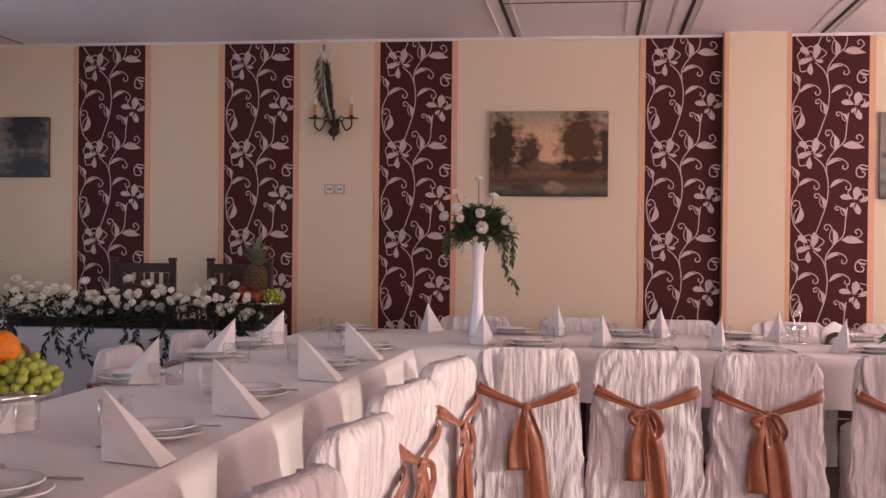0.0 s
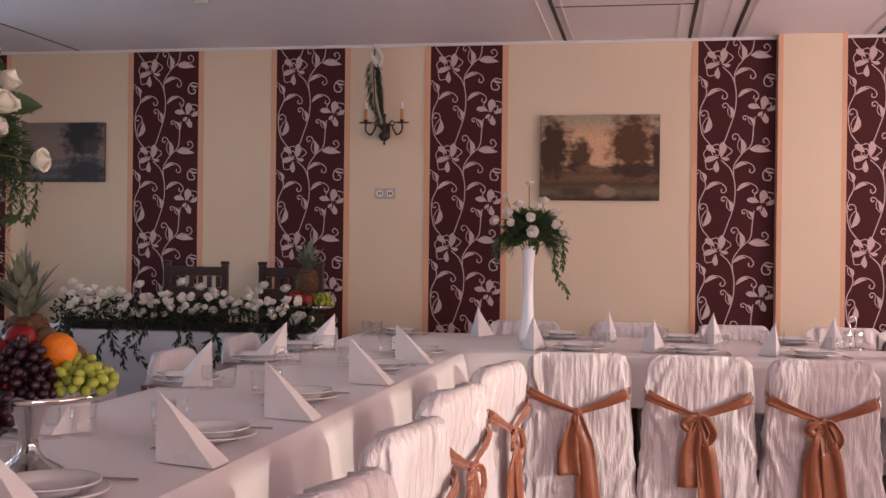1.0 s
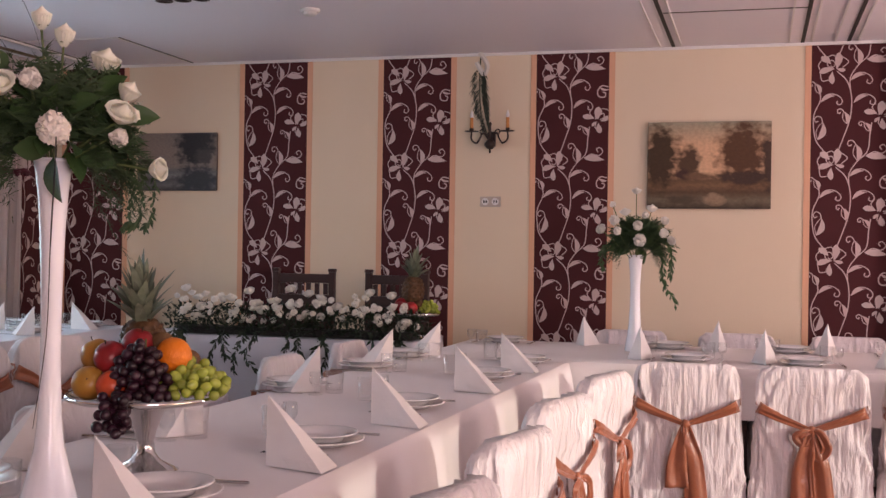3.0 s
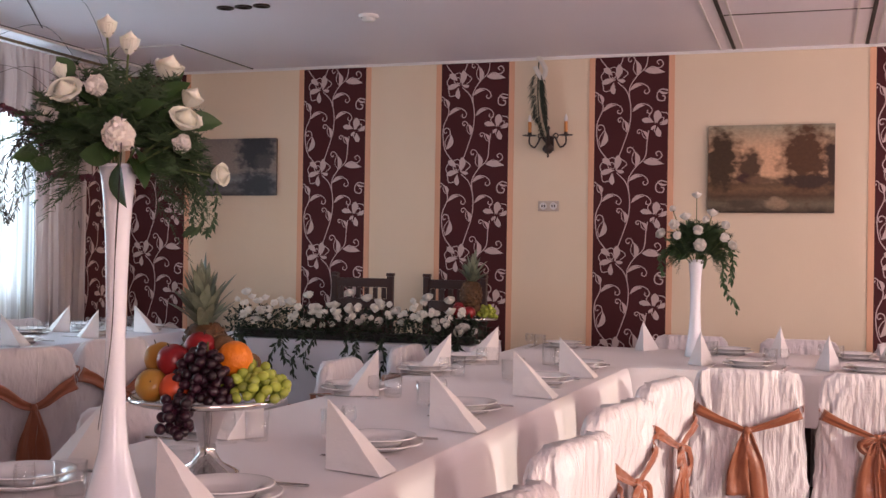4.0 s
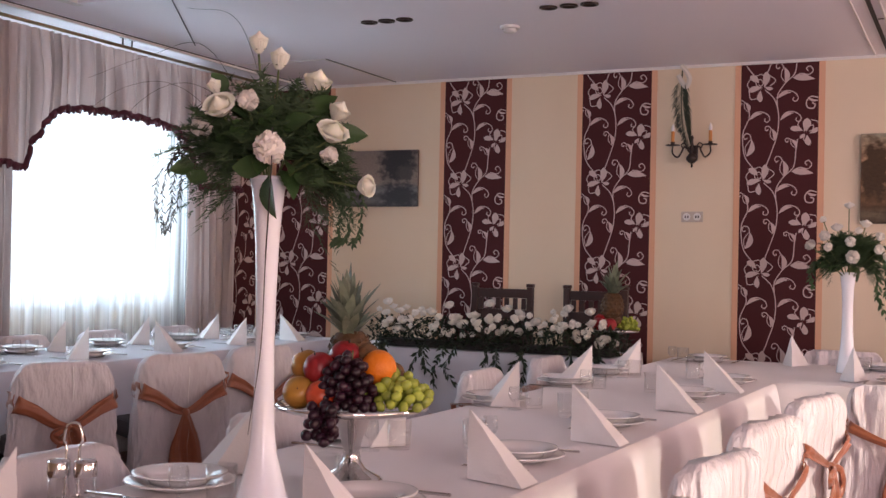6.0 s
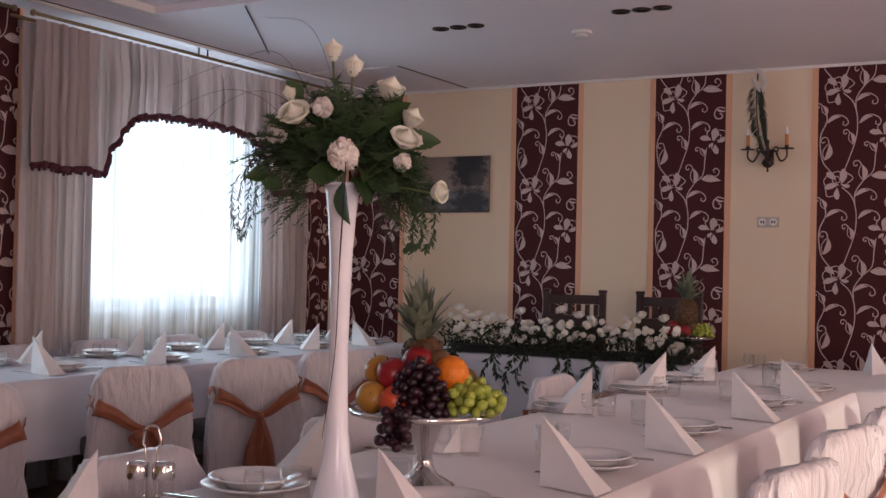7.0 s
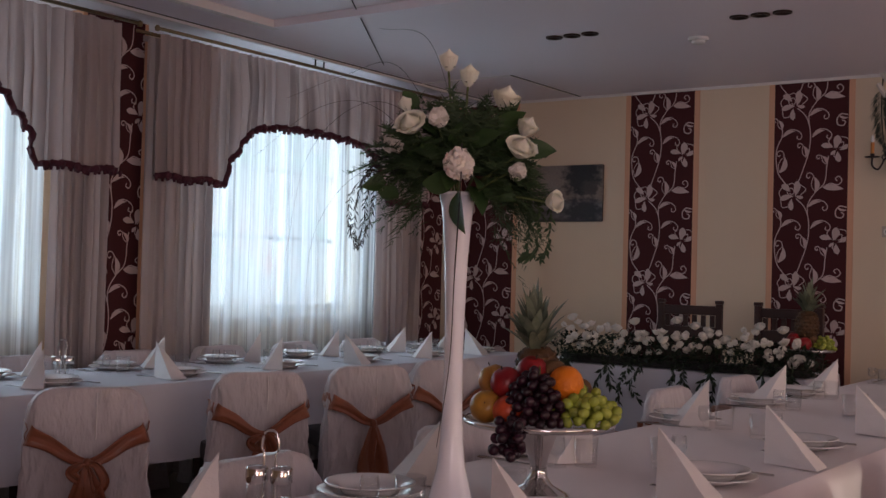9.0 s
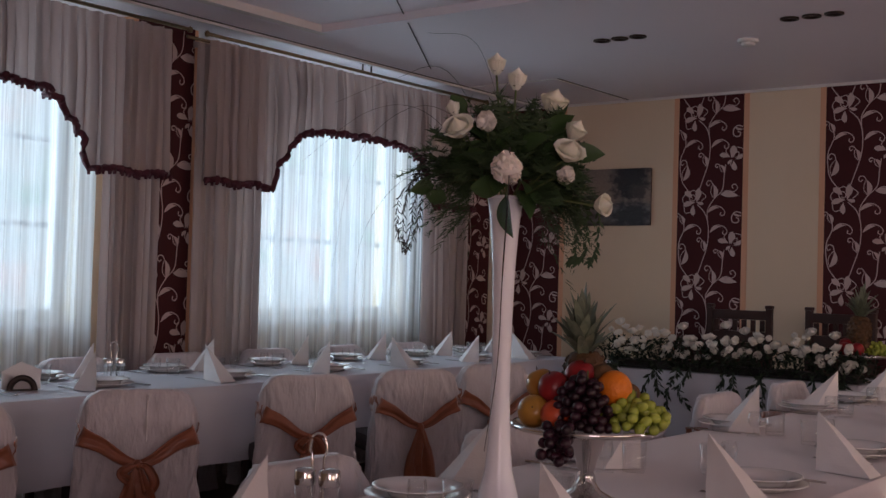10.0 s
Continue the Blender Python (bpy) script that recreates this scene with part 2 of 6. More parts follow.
box(XL - 0.3, XL, WINDOWS[1][1], YB, 0, H, bm=bm)
for a, b in WINDOWS:
    box(XL - 0.3, XL, a, b, 0, SILL, bm=bm)
    box(XL - 0.3, XL, a, b, LINTEL, H, bm=bm)
wall_left = structure("wall_west", bm, M_CREAM, "cream papered wall with two curtained windows", "wall")
# unseen wall; the first opening's low lintel keeps the sun off the tabletop
bm = box(XR, XR + 0.06, YF, 0.1, 0, H)
box(XR, XR + 0.06, 3.4, 4.6, 0, H, bm=bm)
box(XR, XR + 0.06, 6.8, YB, 0, H, bm=bm)
# second opening is made up, to hold the added side lamp
box(XR, XR + 0.06, 4.6, 6.8, 0, 0.85, bm=bm)
box(XR, XR + 0.06, 4.6, 6.8, 2.45, H, bm=bm)
box(XR, XR + 0.06, 0.1, 3.4, 0, 0.60, bm=bm)
box(XR, XR + 0.06, 0.1, 3.4, 1.92, H, bm=bm)
structure("wall_east", bm, M_CREAM, "unseen plain cream wall with two openings cut for light", "wall")
# added sheet out of view: stops direct sun coming through the second opening
tagged(part("window_3", box(XR + 0.02, XR + 0.03, 4.6, 6.8, 0.85, 2.45), M_SCREEN), "unseen translucent sheet added to keep the sun out", "window", kind="structure")
bm = box(XL - 0.3, 1.9, YF - 0.25, YF, 0, H)
box(4.3, XR + 0.25, YF - 0.25, YF, 0, H, bm=bm)
box(1.9, 4.3, YF - 0.25, YF, 0, 0.75, bm=bm)
box(1.9, 4.3, YF - 0.25, YF, 2.45, H, bm=bm)
structure("wall_south", bm, M_CREAM, "plain cream wall with a window opening", "wall")
tagged(part("cornice", box(XL, XR, YB - 0.018, YB, H - 0.022, H - 0.001, 0.004), M_WHITE), "thin white moulding along the top of the wall", "moulding", kind="structure")
tagged(part("baseboard", box(XL, XR, YB - 0.02, YB, 0.0, 0.09, 0.005), M_DARKWOOD), "dark wooden baseboard", "baseboard", kind="structure")

# pilasters: one on the back wall, one between the windows
pil = thing("pilaster", "shallow cream pilaster with peach edges on the papered wall", "pilaster", kind="structure")
part("shaft", box(0.905, 1.335, YB - 0.09, YB, 0, H), M_CREAM, pil)
part("border", box(0.893, 0.925, YB - 0.093, YB, 0.1, H), M_PEACH, pil)
part("border", box(1.315, 1.347, YB - 0.093, YB, 0.1, H), M_PEACH, pil)
PIER_X = -5.43
pier = thing("pilaster", "maroon papered pier with peach edges between the windows", "pilaster", kind="structure")
part("shaft", box(XL, PIER_X, 4.12, 4.60, 0, H), M_PEACH, pier)
part("wallpaper", box(PIER_X, PIER_X + 0.004, 4.15, 4.57, 0.05, H), M_MAROON, pier)

# ---- floral wallpaper stripes ----
TILE_W, TILE_H = 0.53, 0.655
U = TILE_W / 133.0


def leaf2d(p, q, fat, bend, n=9, blunt=1.0):
    """Outline of a leaf from p to q, bent sideways."""
    fat *= 0.8
    p, q = Vector(p), Vector(q)
    d = q - p
    s = Vector((-d.y, d.x))
    a, b = [], []
    for k in range(n + 1):
        t = k / n
        c = p + d * t + s * bend * 4 * t * (1 - t)
        w = fat * max(0.0, math.sin(math.pi * t ** (0.8 if blunt == 1.0 else 1.5))) ** blunt * d.length
        nn = s.normalized()
        a.append(c + nn * w)
        b.append(c - nn * w)
    return a, b


def ribbon2d(ctrl, w, n=7):
    pts = spline([(c[0], c[1], 0) for c in ctrl], n)
    a, b = [], []
    for k, p in enumerate(pts):
        d = pts[min(k + 1, len(pts) - 1)] - pts[max(k - 1, 0)]
        nn = Vector((-d.y, d.x)).normalized()
        a.append(Vector((p.x, p.y)) + nn * w / 2)
        b.append(Vector((p.x, p.y)) - nn * w / 2)
    return a, b


def placed(p, size, turn, at):
    """A point of a small template, turned, sized and moved."""
    return (at[0] + size * (p[0] * math.cos(turn) - p[1] * math.sin(turn)), at[1] + size * (p[0] * math.sin(turn) + p[1] * math.cos(turn)))


def tall_leaf(at, size, turn):
    """An upright leaf with one white half, one outlined half and a curled tip."""
    f = lambda *pts: [placed(p, size, turn, at) for p in pts]
    a, b = f((0, 0), (-3.3, -28.5))
    return [leaf2d(a, b, 0.20, 0.17, 12), ribbon2d(f((0, 0), (-6.6, -10), (-6.2, -20), (-3, -28)), 1.3),
            ribbon2d(f((-3, -28), (-7.5, -34), (-14, -34), (-16, -28.5), (-12.5, -25), (-9.5, -28)), 1.7)]


def long_leaf(at, size, turn):
    """A reaching leaf whose rib runs on into a hanging curl."""
    f = lambda *pts: [placed(p, size, turn, at) for p in pts]
    a, b = f((0, 0), (24, -9))
    return [leaf2d(a, b, 0.165, -0.16, 12), ribbon2d(f((0, 0), (8, -10.5), (20, -12.5), (31, -7), (35, 1), (31, 6.5), (26, 4), (27.5, -0.5)), 1.7)]


def motif():
    """One repeat of the pattern: stems, leaves, curls and two blossoms, in units of 1/133 of the paper's width, y downwards."""
    out = []
    for stem in (
        ((41.6, 51.2), (58.1, 68.4), (65.6, 96), (63.9, 130.5), (53.2, 165), (45.5, 186.3)),
        ((98.7, -24.7), (96, -5.7), (92.5, 23.6), (76.3, 40.8), (63.6, 61.5), (63.2, 82.2)),
        ((14.3, 85.7), (14.7, 101.2), (5.4, 123.6), (4.3, 144.3), (9, 170.1), (23.6, 190.5))):
        out.append(ribbon2d(stem, 1.8))
    for at, size, turn in (((76.3, 40.1), 1.0, 0.0), ((58.9, 141.5), 0.78, -0.15), ((11.7, 168.4), 1.1, 0.35), ((97, 155.3), 0.66, -0.5), ((14.4, 89.8), 0.7, -0.3)):
        out += tall_leaf(at, size, turn)
    for at, size, turn in (((63.7, 67), 1.0, 0.0), ((69.2, 105.7), 1.0, -0.1), ((15.8, 103.6), 1.0, -0.05)):
        out += long_leaf(at, size, turn)
    out.append(leaf2d((89.7, 32.2), (126.5, 36), 0.19, -0.04, 12))
    out.append(ribbon2d(((89.7, 32.2), (102.5, 25.3), (115.9, 27.7), (123.1, 20.8), (117.8, 13.2), (111.9, 16.7), (115.1, 21.5)), 1.7))
    out.append(leaf2d((115.4, 68.4), (134.2, 72.6), 0.14, 0.15, 12))
    out.append(ribbon2d(((132.1, 68.4), (120.4, 66.3), (112.9, 74.6), (114.6, 85), (124.3, 86.7), (127.1, 80.1), (121.7, 77.4)), 2.2))
    for p, q, fat in (((31.9, 39.1), (15.5, 25.7), 0.33), ((40.2, 47.7), (44, 18.8), 0.27), ((38.1, 47), (12.3, 53.2), 0.24), ((34.3, 51.2), (34.2, 73.2), 0.28), ((40.1, 46.3), (55.6, 49.8), 0.26)):
        out.append(leaf2d(p, q, fat, 0.06, 10, 0.75))
    for line in (((17, 30.5), (11.3, 40.1), (14.9, 50.5)),
                 ((14.4, 54.6), (17.4, 67), (28, 66.3)),
                 ((48.5, 25.3), (59.8, 35.3), (50.4, 45)),
                 ((25.1, 33.9), (27.4, 42.9), (36.5, 47.7)),
                 ((26.2, 26.3), (35.5, 23.6), (41.7, 30.5)),
                 ((27.8, 33.9), (34.4, 32.6), (38.6, 39.1), (34.7, 44.3), (30.7, 41.5))):
        out.append(ribbon2d(line, 1.6))
    for p, q, fat in (((109.2, 127.7), (115.1, 103.6), 0.36), ((107.8, 125.7), (85.6, 120.8), 0.27), ((114.6, 132.6), (118.5, 151.9), 0.34), ((117.9, 130.5), (134.3, 120.8), 0.26), ((111.9, 130.5), (102.8, 139.4), 0.26)):
        out.append(leaf2d(p, q, fat, 0.06, 10, 0.75))
    for line in (((103.9, 107), (98.8, 114.6), (105.7, 124.3)),
                 ((120.6, 107), (132, 110.5), (133.6, 121.5)),
                 ((113.1, 127), (117.6, 118.8), (124.8, 116.7), (123.7, 124.3), (117.8, 127)),
                 ((110.6, 132.6), (108.9, 141.5), (115.6, 144.3))):
        out.append(ribbon2d(line, 1.6))
    return out


MOTIF = motif()


def stripe_print(name, width, z_top, offset, parent, place, crop=(0.0, 1.0)):
    """The printed pattern of one stripe as thin raised ink; place(u, z) gives the wall point."""
    vs, fs = [], []
    for k in range(6):
        for layer, (a, b) in enumerate(MOTIF):
            pts = []
            for p, q in zip(a, b):
                for v in (p, q):
                    u = v.x / 133.0
                    z = z_top - offset - 0.06 - (v.y * U + (k - 1) * TILE_H)
                    pts.append((u, z))
            if min(p[0] for p in pts) < crop[0] + 0.003 or max(p[0] for p in pts) > crop[1] - 0.003:
                pts = [(min(max(u, crop[0] + 0.003), crop[1] - 0.003), z) for u, z in pts]
            if min(p[1] for p in pts) > H - 0.04:
                continue
            if max(p[1] for p in pts) > H - 0.025:
                pts = [(u, min(z, H - 0.025)) for u, z in pts]
            if min(p[1] for p in pts) < 0.1:
                continue
            base = len(vs)
            vs += [place(u, z, layer * 0.00012) for u, z in pts]
            for i in range(len(a) - 1):
                fs.append((base + 2 * i, base + 2 * i + 1, base + 2 * i + 3, base + 2 * i + 2))
    return raw(name, vs, fs, M_PRINT, parent, "silvery floral print", smooth=False)


for x0 in (-5.48, -3.885, -2.735, -1.557, 0.357, 1.352):
    x1 = x0 + TILE_W
    st = thing("wallpaper_stripe", "maroon wallpaper stripe with silvery flowers and peach borders", "wallpaper", group="wallpaper stripes on the wall", kind="structure")
    part("paper", box(x0, x1, YB - 0.004, YB, 0.1, H - 0.022), M_MAROON, st)
    part("border", box(x0 - 0.042, x0, YB - 0.006, YB, 0.1, H - 0.022), M_PEACH, st)
    if x0 != 0.357:
        part("border", box(x1, x1 + 0.042, YB - 0.006, YB, 0.1, H - 0.022), M_PEACH, st)
    stripe_print("print", TILE_W, H, -0.06, st, lambda u, z, d, x0=x0: (x0 + u * TILE_W, YB - 0.0052 - d, z))
stripe_print("print", 0.42, H, 0.0, pier, lambda u, z, d: (PIER_X + 0.0055 + d, 4.10 + u * TILE_W, z), (0.095, 0.885))
st = thing("wallpaper_stripe", "maroon wallpaper stripe with silvery flowers beside the curtain", "wallpaper", group="wallpaper stripes on the wall", kind="structure")
part("paper", box(XL, XL + 0.004, 7.3, 8.144, 0.1, H - 0.002), M_MAROON, st)
stripe_print("print", TILE_W, H, -0.02, st, lambda u, z, d: (XL + 0.0052 + d, 7.6 + u * TILE_W, z))
# ---- tables ----


def cloth(name, label, x0, x1, y0, y1, top, drop, mat, fold=0.02, sides="NSEW", seed=0, group=""):
    """Tablecloth: a flat top whose skirt hangs in soft folds on the given sides."""
    rnd = random.Random(seed)
    n = 14
    r = 0.012
    path = []
    step = 0.03
    corners = [(x0, y0), (x1, y0), (x1, y1), (x0, y1)]
    normals = [(0, -1), (1, 0), (0, 1), (-1, 0)]
    for c in range(4):
        (ax, ay), (bx, by) = corners[c], corners[(c + 1) % 4]
        m = max(2, int(math.hypot(bx - ax, by - ay) / step))
        for i in range(m):
            path.append((ax + (bx - ax) * i / m, ay + (by - ay) * i / m, normals[c], "SENW"[c]))
    phase = [rnd.uniform(0, 6.28) for _ in range(5)]
    vs, fs = [], []
    s = 0.0
    prev = path[0]
    waves = []
    for p in path:
        s += math.hypot(p[0] - prev[0], p[1] - prev[1])
        prev = p
        w = 0.5 * math.sin(s * 17 + phase[0] + 1.5 * math.sin(s * 2.3 + phase[1])) + 0.35 * math.sin(s * 9.1 + phase[2]) + 0.25 * math.sin(s * 31 + phase[3])
        waves.append(w)
    m = len(path)
    for k in range(n + 1):
        t = k / n
        for i, (x, y, nn, side) in enumerate(path):
            hang = drop if side in sides else 0.03
            out = 0.004 + (0.006 * min(1, t * 6) + fold * (t ** 0.8) * (1.0 + waves[i])) * (1 if side in sides else 0.1)
            z = top - hang * t + 0.006 * waves[i] * t
            ox, oy = nn[0] * out, nn[1] * out
            if k == 0:
                ox, oy = -nn[0] * r, -nn[1] * r
            vs.append((x + ox, y + oy, z if k else top + 0.004))
    for k in range(n):
        for i in range(m):
            j = (i + 1) % m
            fs.append((k * m + i, (k + 1) * m + i, (k + 1) * m + j, k * m + j))
    # the top, with faint pressed creases
    nx, ny = max(2, int((x1 - x0) / 0.06)), max(2, int((y1 - y0) / 0.06))
    base = len(vs)
    for a in range(nx + 1):
        for b in range(ny + 1):
            x, y = x0 + r + (x1 - x0 - 2 * r) * a / nx, y0 + r + (y1 - y0 - 2 * r) * b / ny
            edge = min(a, nx - a, b, ny - b) == 0
            z = top + 0.004 + (0 if edge else 0.0018 * noise.noise(Vector((x * 5, y * 5, seed))) + 0.0015)
            vs.append((x, y, z))
    for a in range(nx):
        for b in range(ny):
            fs.append((base + a * (ny + 1) + b, base + (a + 1) * (ny + 1) + b, base + (a + 1) * (ny + 1) + b + 1, base + a * (ny + 1) + b + 1))
    ob = raw(name, vs, fs, mat)
    return tagged(ob, label, "tablecloth", group)


def table(label, x0, x1, y0, y1, top, spacing=1.8):
    t = thing("banquet_table", label, "table", pose((x0 + x1) / 2, (y0 + y1) / 2, 0), group="banquet tables")
    hx, hy = (x1 - x0) / 2 - 0.01, (y1 - y0) / 2 - 0.01
    part("tabletop", box(-hx, hx, -hy, hy, top - 0.035, top - 0.002, 0.006), M_DARKWOOD, t)
    part("apron", box(-hx + 0.06, hx - 0.06, -hy + 0.06, hy - 0.06, top - 0.12, top - 0.036), M_DARKWOOD, t)
    long_x = hx > hy
    n = max(2, int(round(2 * max(hx, hy) / spacing)) + 1)
    for k in range(n):
        f = -1 + 2 * k / (n - 1)
        for s in (-1, 1):
            cx, cy = (f * (hx - 0.08), s * (hy - 0.08)) if long_x else (s * (hx - 0.08), f * (hy - 0.08))
            part("leg", box(cx - 0.03, cx + 0.03, cy - 0.03, cy + 0.03, 0, top - 0.1205, 0.005), M_DARKWOOD, t)
    return t


TOP = 0.75
LX0, LX1, LY0, LY1 = -1.822, -0.962, 0.9, 5.635
WX0, WX1, WY0, WY1 = -1.72, 3.2, 5.66, 6.93
# the long table stands a little askew to the wall
ASKEW = Matrix.Translation((-1.392, 3.27, 0)) @ Matrix.Rotation(radians(-1.85), 4, "Z") @ Matrix.Translation((1.392, -3.27, 0))
long_table = table("dark wooden banquet table under a white cloth", LX0, LX1, LY0, LY1, TOP - 0.004)
long_table.matrix_basis = ASKEW @ long_table.matrix_basis
long_cloth = cloth("tablecloth", "white damask cloth hanging in folds over the long table", LX0, LX1, LY0, LY1, TOP, 0.31, M_CLOTH, 0.026, "SEW", 3)
long_cloth.matrix_basis = ASKEW
vs, fs = [], []
for i in range(15):
    for j in range(20):
        x, y = LX0 + 0.05 + (LX1 - LX0 - 0.04) * i / 14, LY1 - 0.02 + 1.13 * j / 19
        vs.append((x, y, TOP + 0.0068 + (0.0012 * noise.noise(Vector((x * 7, y * 7, 2.0))) if 0 < i < 14 and 0 < j < 19 else -0.0012)))
for i in range(14):
    for j in range(19):
        fs.append((i * 20 + j, (i + 1) * 20 + j, (i + 1) * 20 + j + 1, i * 20 + j + 1))
raw("cloth_end", vs, fs, M_CLOTH, long_cloth, "end of the cloth lying over the wall table")
table("dark wooden banquet table along the papered wall", WX0, WX1, WY0, WY1, TOP - 0.004)
cloth("tablecloth", "white cloth with a short overhang on the wall table", WX0, WX1, WY0, WY1, TOP, 0.245, M_CLOTH, 0.012, "NSEW", 5)
table("dark wooden head table under a floor-length cloth", -3.85, -1.95, 6.45, 7.1, TOP - 0.004)
cloth("tablecloth", "cool white floor-length cloth on the head table", -3.85, -1.95, 6.45, 7.1, TOP, 0.72, M_CLOTH_GREY, 0.015, "NSEW", 7)
table("dark wooden banquet table beside the curtained windows", -5.0, -4.09, 1.6, 7.0, TOP - 0.004)
cloth("tablecloth", "white cloth on the table beside the windows", -5.0, -4.09, 1.6, 7.0, TOP, 0.36, M_CLOTH_GREY, 0.014, "NSEW", 9)

# ---- covered chairs with sashes ----


def cover_mesh(name, mat, parent, crinkle, seed, bare_seat=False):
    """Chair cover: tall back with rounded shoulders, seat and skirt to the floor, crinkled. The back faces -y."""
    rnd = Vector((seed * 3.1, seed * 1.7, 0))
    vs, fs = [], []

    def loft(rows, around):
        base = len(vs)
        for r in rows:
            vs.extend(r)
        for k in range(len(rows) - 1):
            for i in range(around):
                j = (i + 1) % around
                fs.append((base + k * around + i, base + k * around + j, base + (k + 1) * around + j, base + (k + 1) * around + i))
        fs.append(tuple(base + (len(rows) - 1) * around + i for i in range(around)))

    def ring(hw, y0, y1, z, count=96, round_=0.035, sink=None):
        out = []
        w, d = hw, (y1 - y0) / 2
        cy = (y0 + y1) / 2
        for i in range(count):
            a = 2 * math.pi * i / count
            c, s = math.cos(a), math.sin(a)
            e = 0.32
            x = w * math.copysign(abs(c) ** e, c)
            y = cy + d * math.copysign(abs(s) ** e, s)
            q = Vector((x * 17 + 0.8 * math.sin(z * 9 + seed), y * 17, z * 2.4)) + rnd
            q2 = Vector((x * 60, y * 60, z * 9)) + rnd
            k = crinkle * ((0.35 - abs(noise.noise(q))) * 0.036 + (0.3 - abs(noise.noise(q2))) * 0.012)
            k += 0.004 * noise.noise(Vector((x * 6, y * 6, z * 4)) + rnd)
            out.append((x * (1 + k / max(w, 0.05)), y + (k if s > 0 else -k) * (1.0 if abs(s) > 0.3 else 0.2), z + 0.05 * k))
        return out

    rows = []
    for k in range(61):
        t = k / 60
        z = 0.012 + 0.808 * t
        hw = 0.236 - 0.014 * t + 0.036 * (1 - t) ** 1.6
        lean = -0.03 * max(0, (z - 0.45) / 0.4)
        y0, y1 = -0.05 + lean - 0.03 * (1 - t) ** 2, 0.02 + lean
        knee, inset = (0.69, 0.42) if bare_seat else (0.735, 0.26)
        if z > knee:
            f = (z - knee) / (0.821 - knee)
            hw *= 1 - inset + inset * math.sqrt(max(0.0, 1 - f * f))
            y0 += 0.02 * f ** 2
            y1 -= 0.015 * f ** 2
        rows.append(ring(hw, y0, y1, z))
    loft(rows, 96)
    raw(name, list(vs), list(fs), mat, parent)
    vs.clear()
    fs.clear()
    if bare_seat:
        part("seat", box(-0.215, 0.215, 0.01, 0.41, 0.38, 0.47, 0.03), M_GREYSEAT, parent, "dark grey upholstered seat")
        for x in (-0.19, 0.19):
            part("leg", box(x - 0.016, x + 0.016, 0.365, 0.397, 0.0, 0.385, 0.004), M_DARKWOOD, parent)
        return
    rows = []
    for k in range(18):
        t = k / 17
        z = 0.012 + 0.455 * t
        hw = 0.235 - 0.012 * t
        y1 = 0.40 - 0.015 * t
        if k == 17:
            hw, y1 = hw - 0.02, y1 - 0.02
        rows.append(ring(hw, 0.0, y1, z))
    loft(rows, 96)
    raw("seat_cover", vs, fs, mat, parent)


def ribbon(name, ctrl, width, mat, parent, facing=(0, -1, 0), pinch=None, n=7, label="", ruffle=0.006, seed=0):
    """Cloth band along a path, with lengthwise folds and a turned edge."""
    pts = spline(ctrl, n)
    f = Vector(facing).normalized()
    vs, fs = [], []
    m = 9
    for k, p in enumerate(pts):
        t = k / (len(pts) - 1)
        d = (pts[min(k + 1, len(pts) - 1)] - pts[max(k - 1, 0)]).normalized()
        side = d.cross(f).normalized()
        w = width * (pinch(t) if pinch else 1)
        for i in range(m):
            s = i / (m - 1) - 0.5
            h = ruffle * (0.8 * math.sin(s * 7.5 + seed * 1.7 + 3 * t) + 0.35 * math.sin(s * 17 + seed + 5 * t)) + 0.004 * noise.noise(Vector((s * 4, t * 8, seed)))
            vs.append(tuple(p + side * (s * w) + f * (h + 0.004)))
    for k in range(len(pts) - 1):
        for i in range(m - 1):
            a = k * m + i
            fs.append((a, a + 1, a + m + 1, a + m))
    ob = raw(name, vs, fs, mat, parent, label)
    so = ob.modifiers.new("thickness", "SOLIDIFY")
    so.thickness, so.offset = 0.002, 1
    return ob


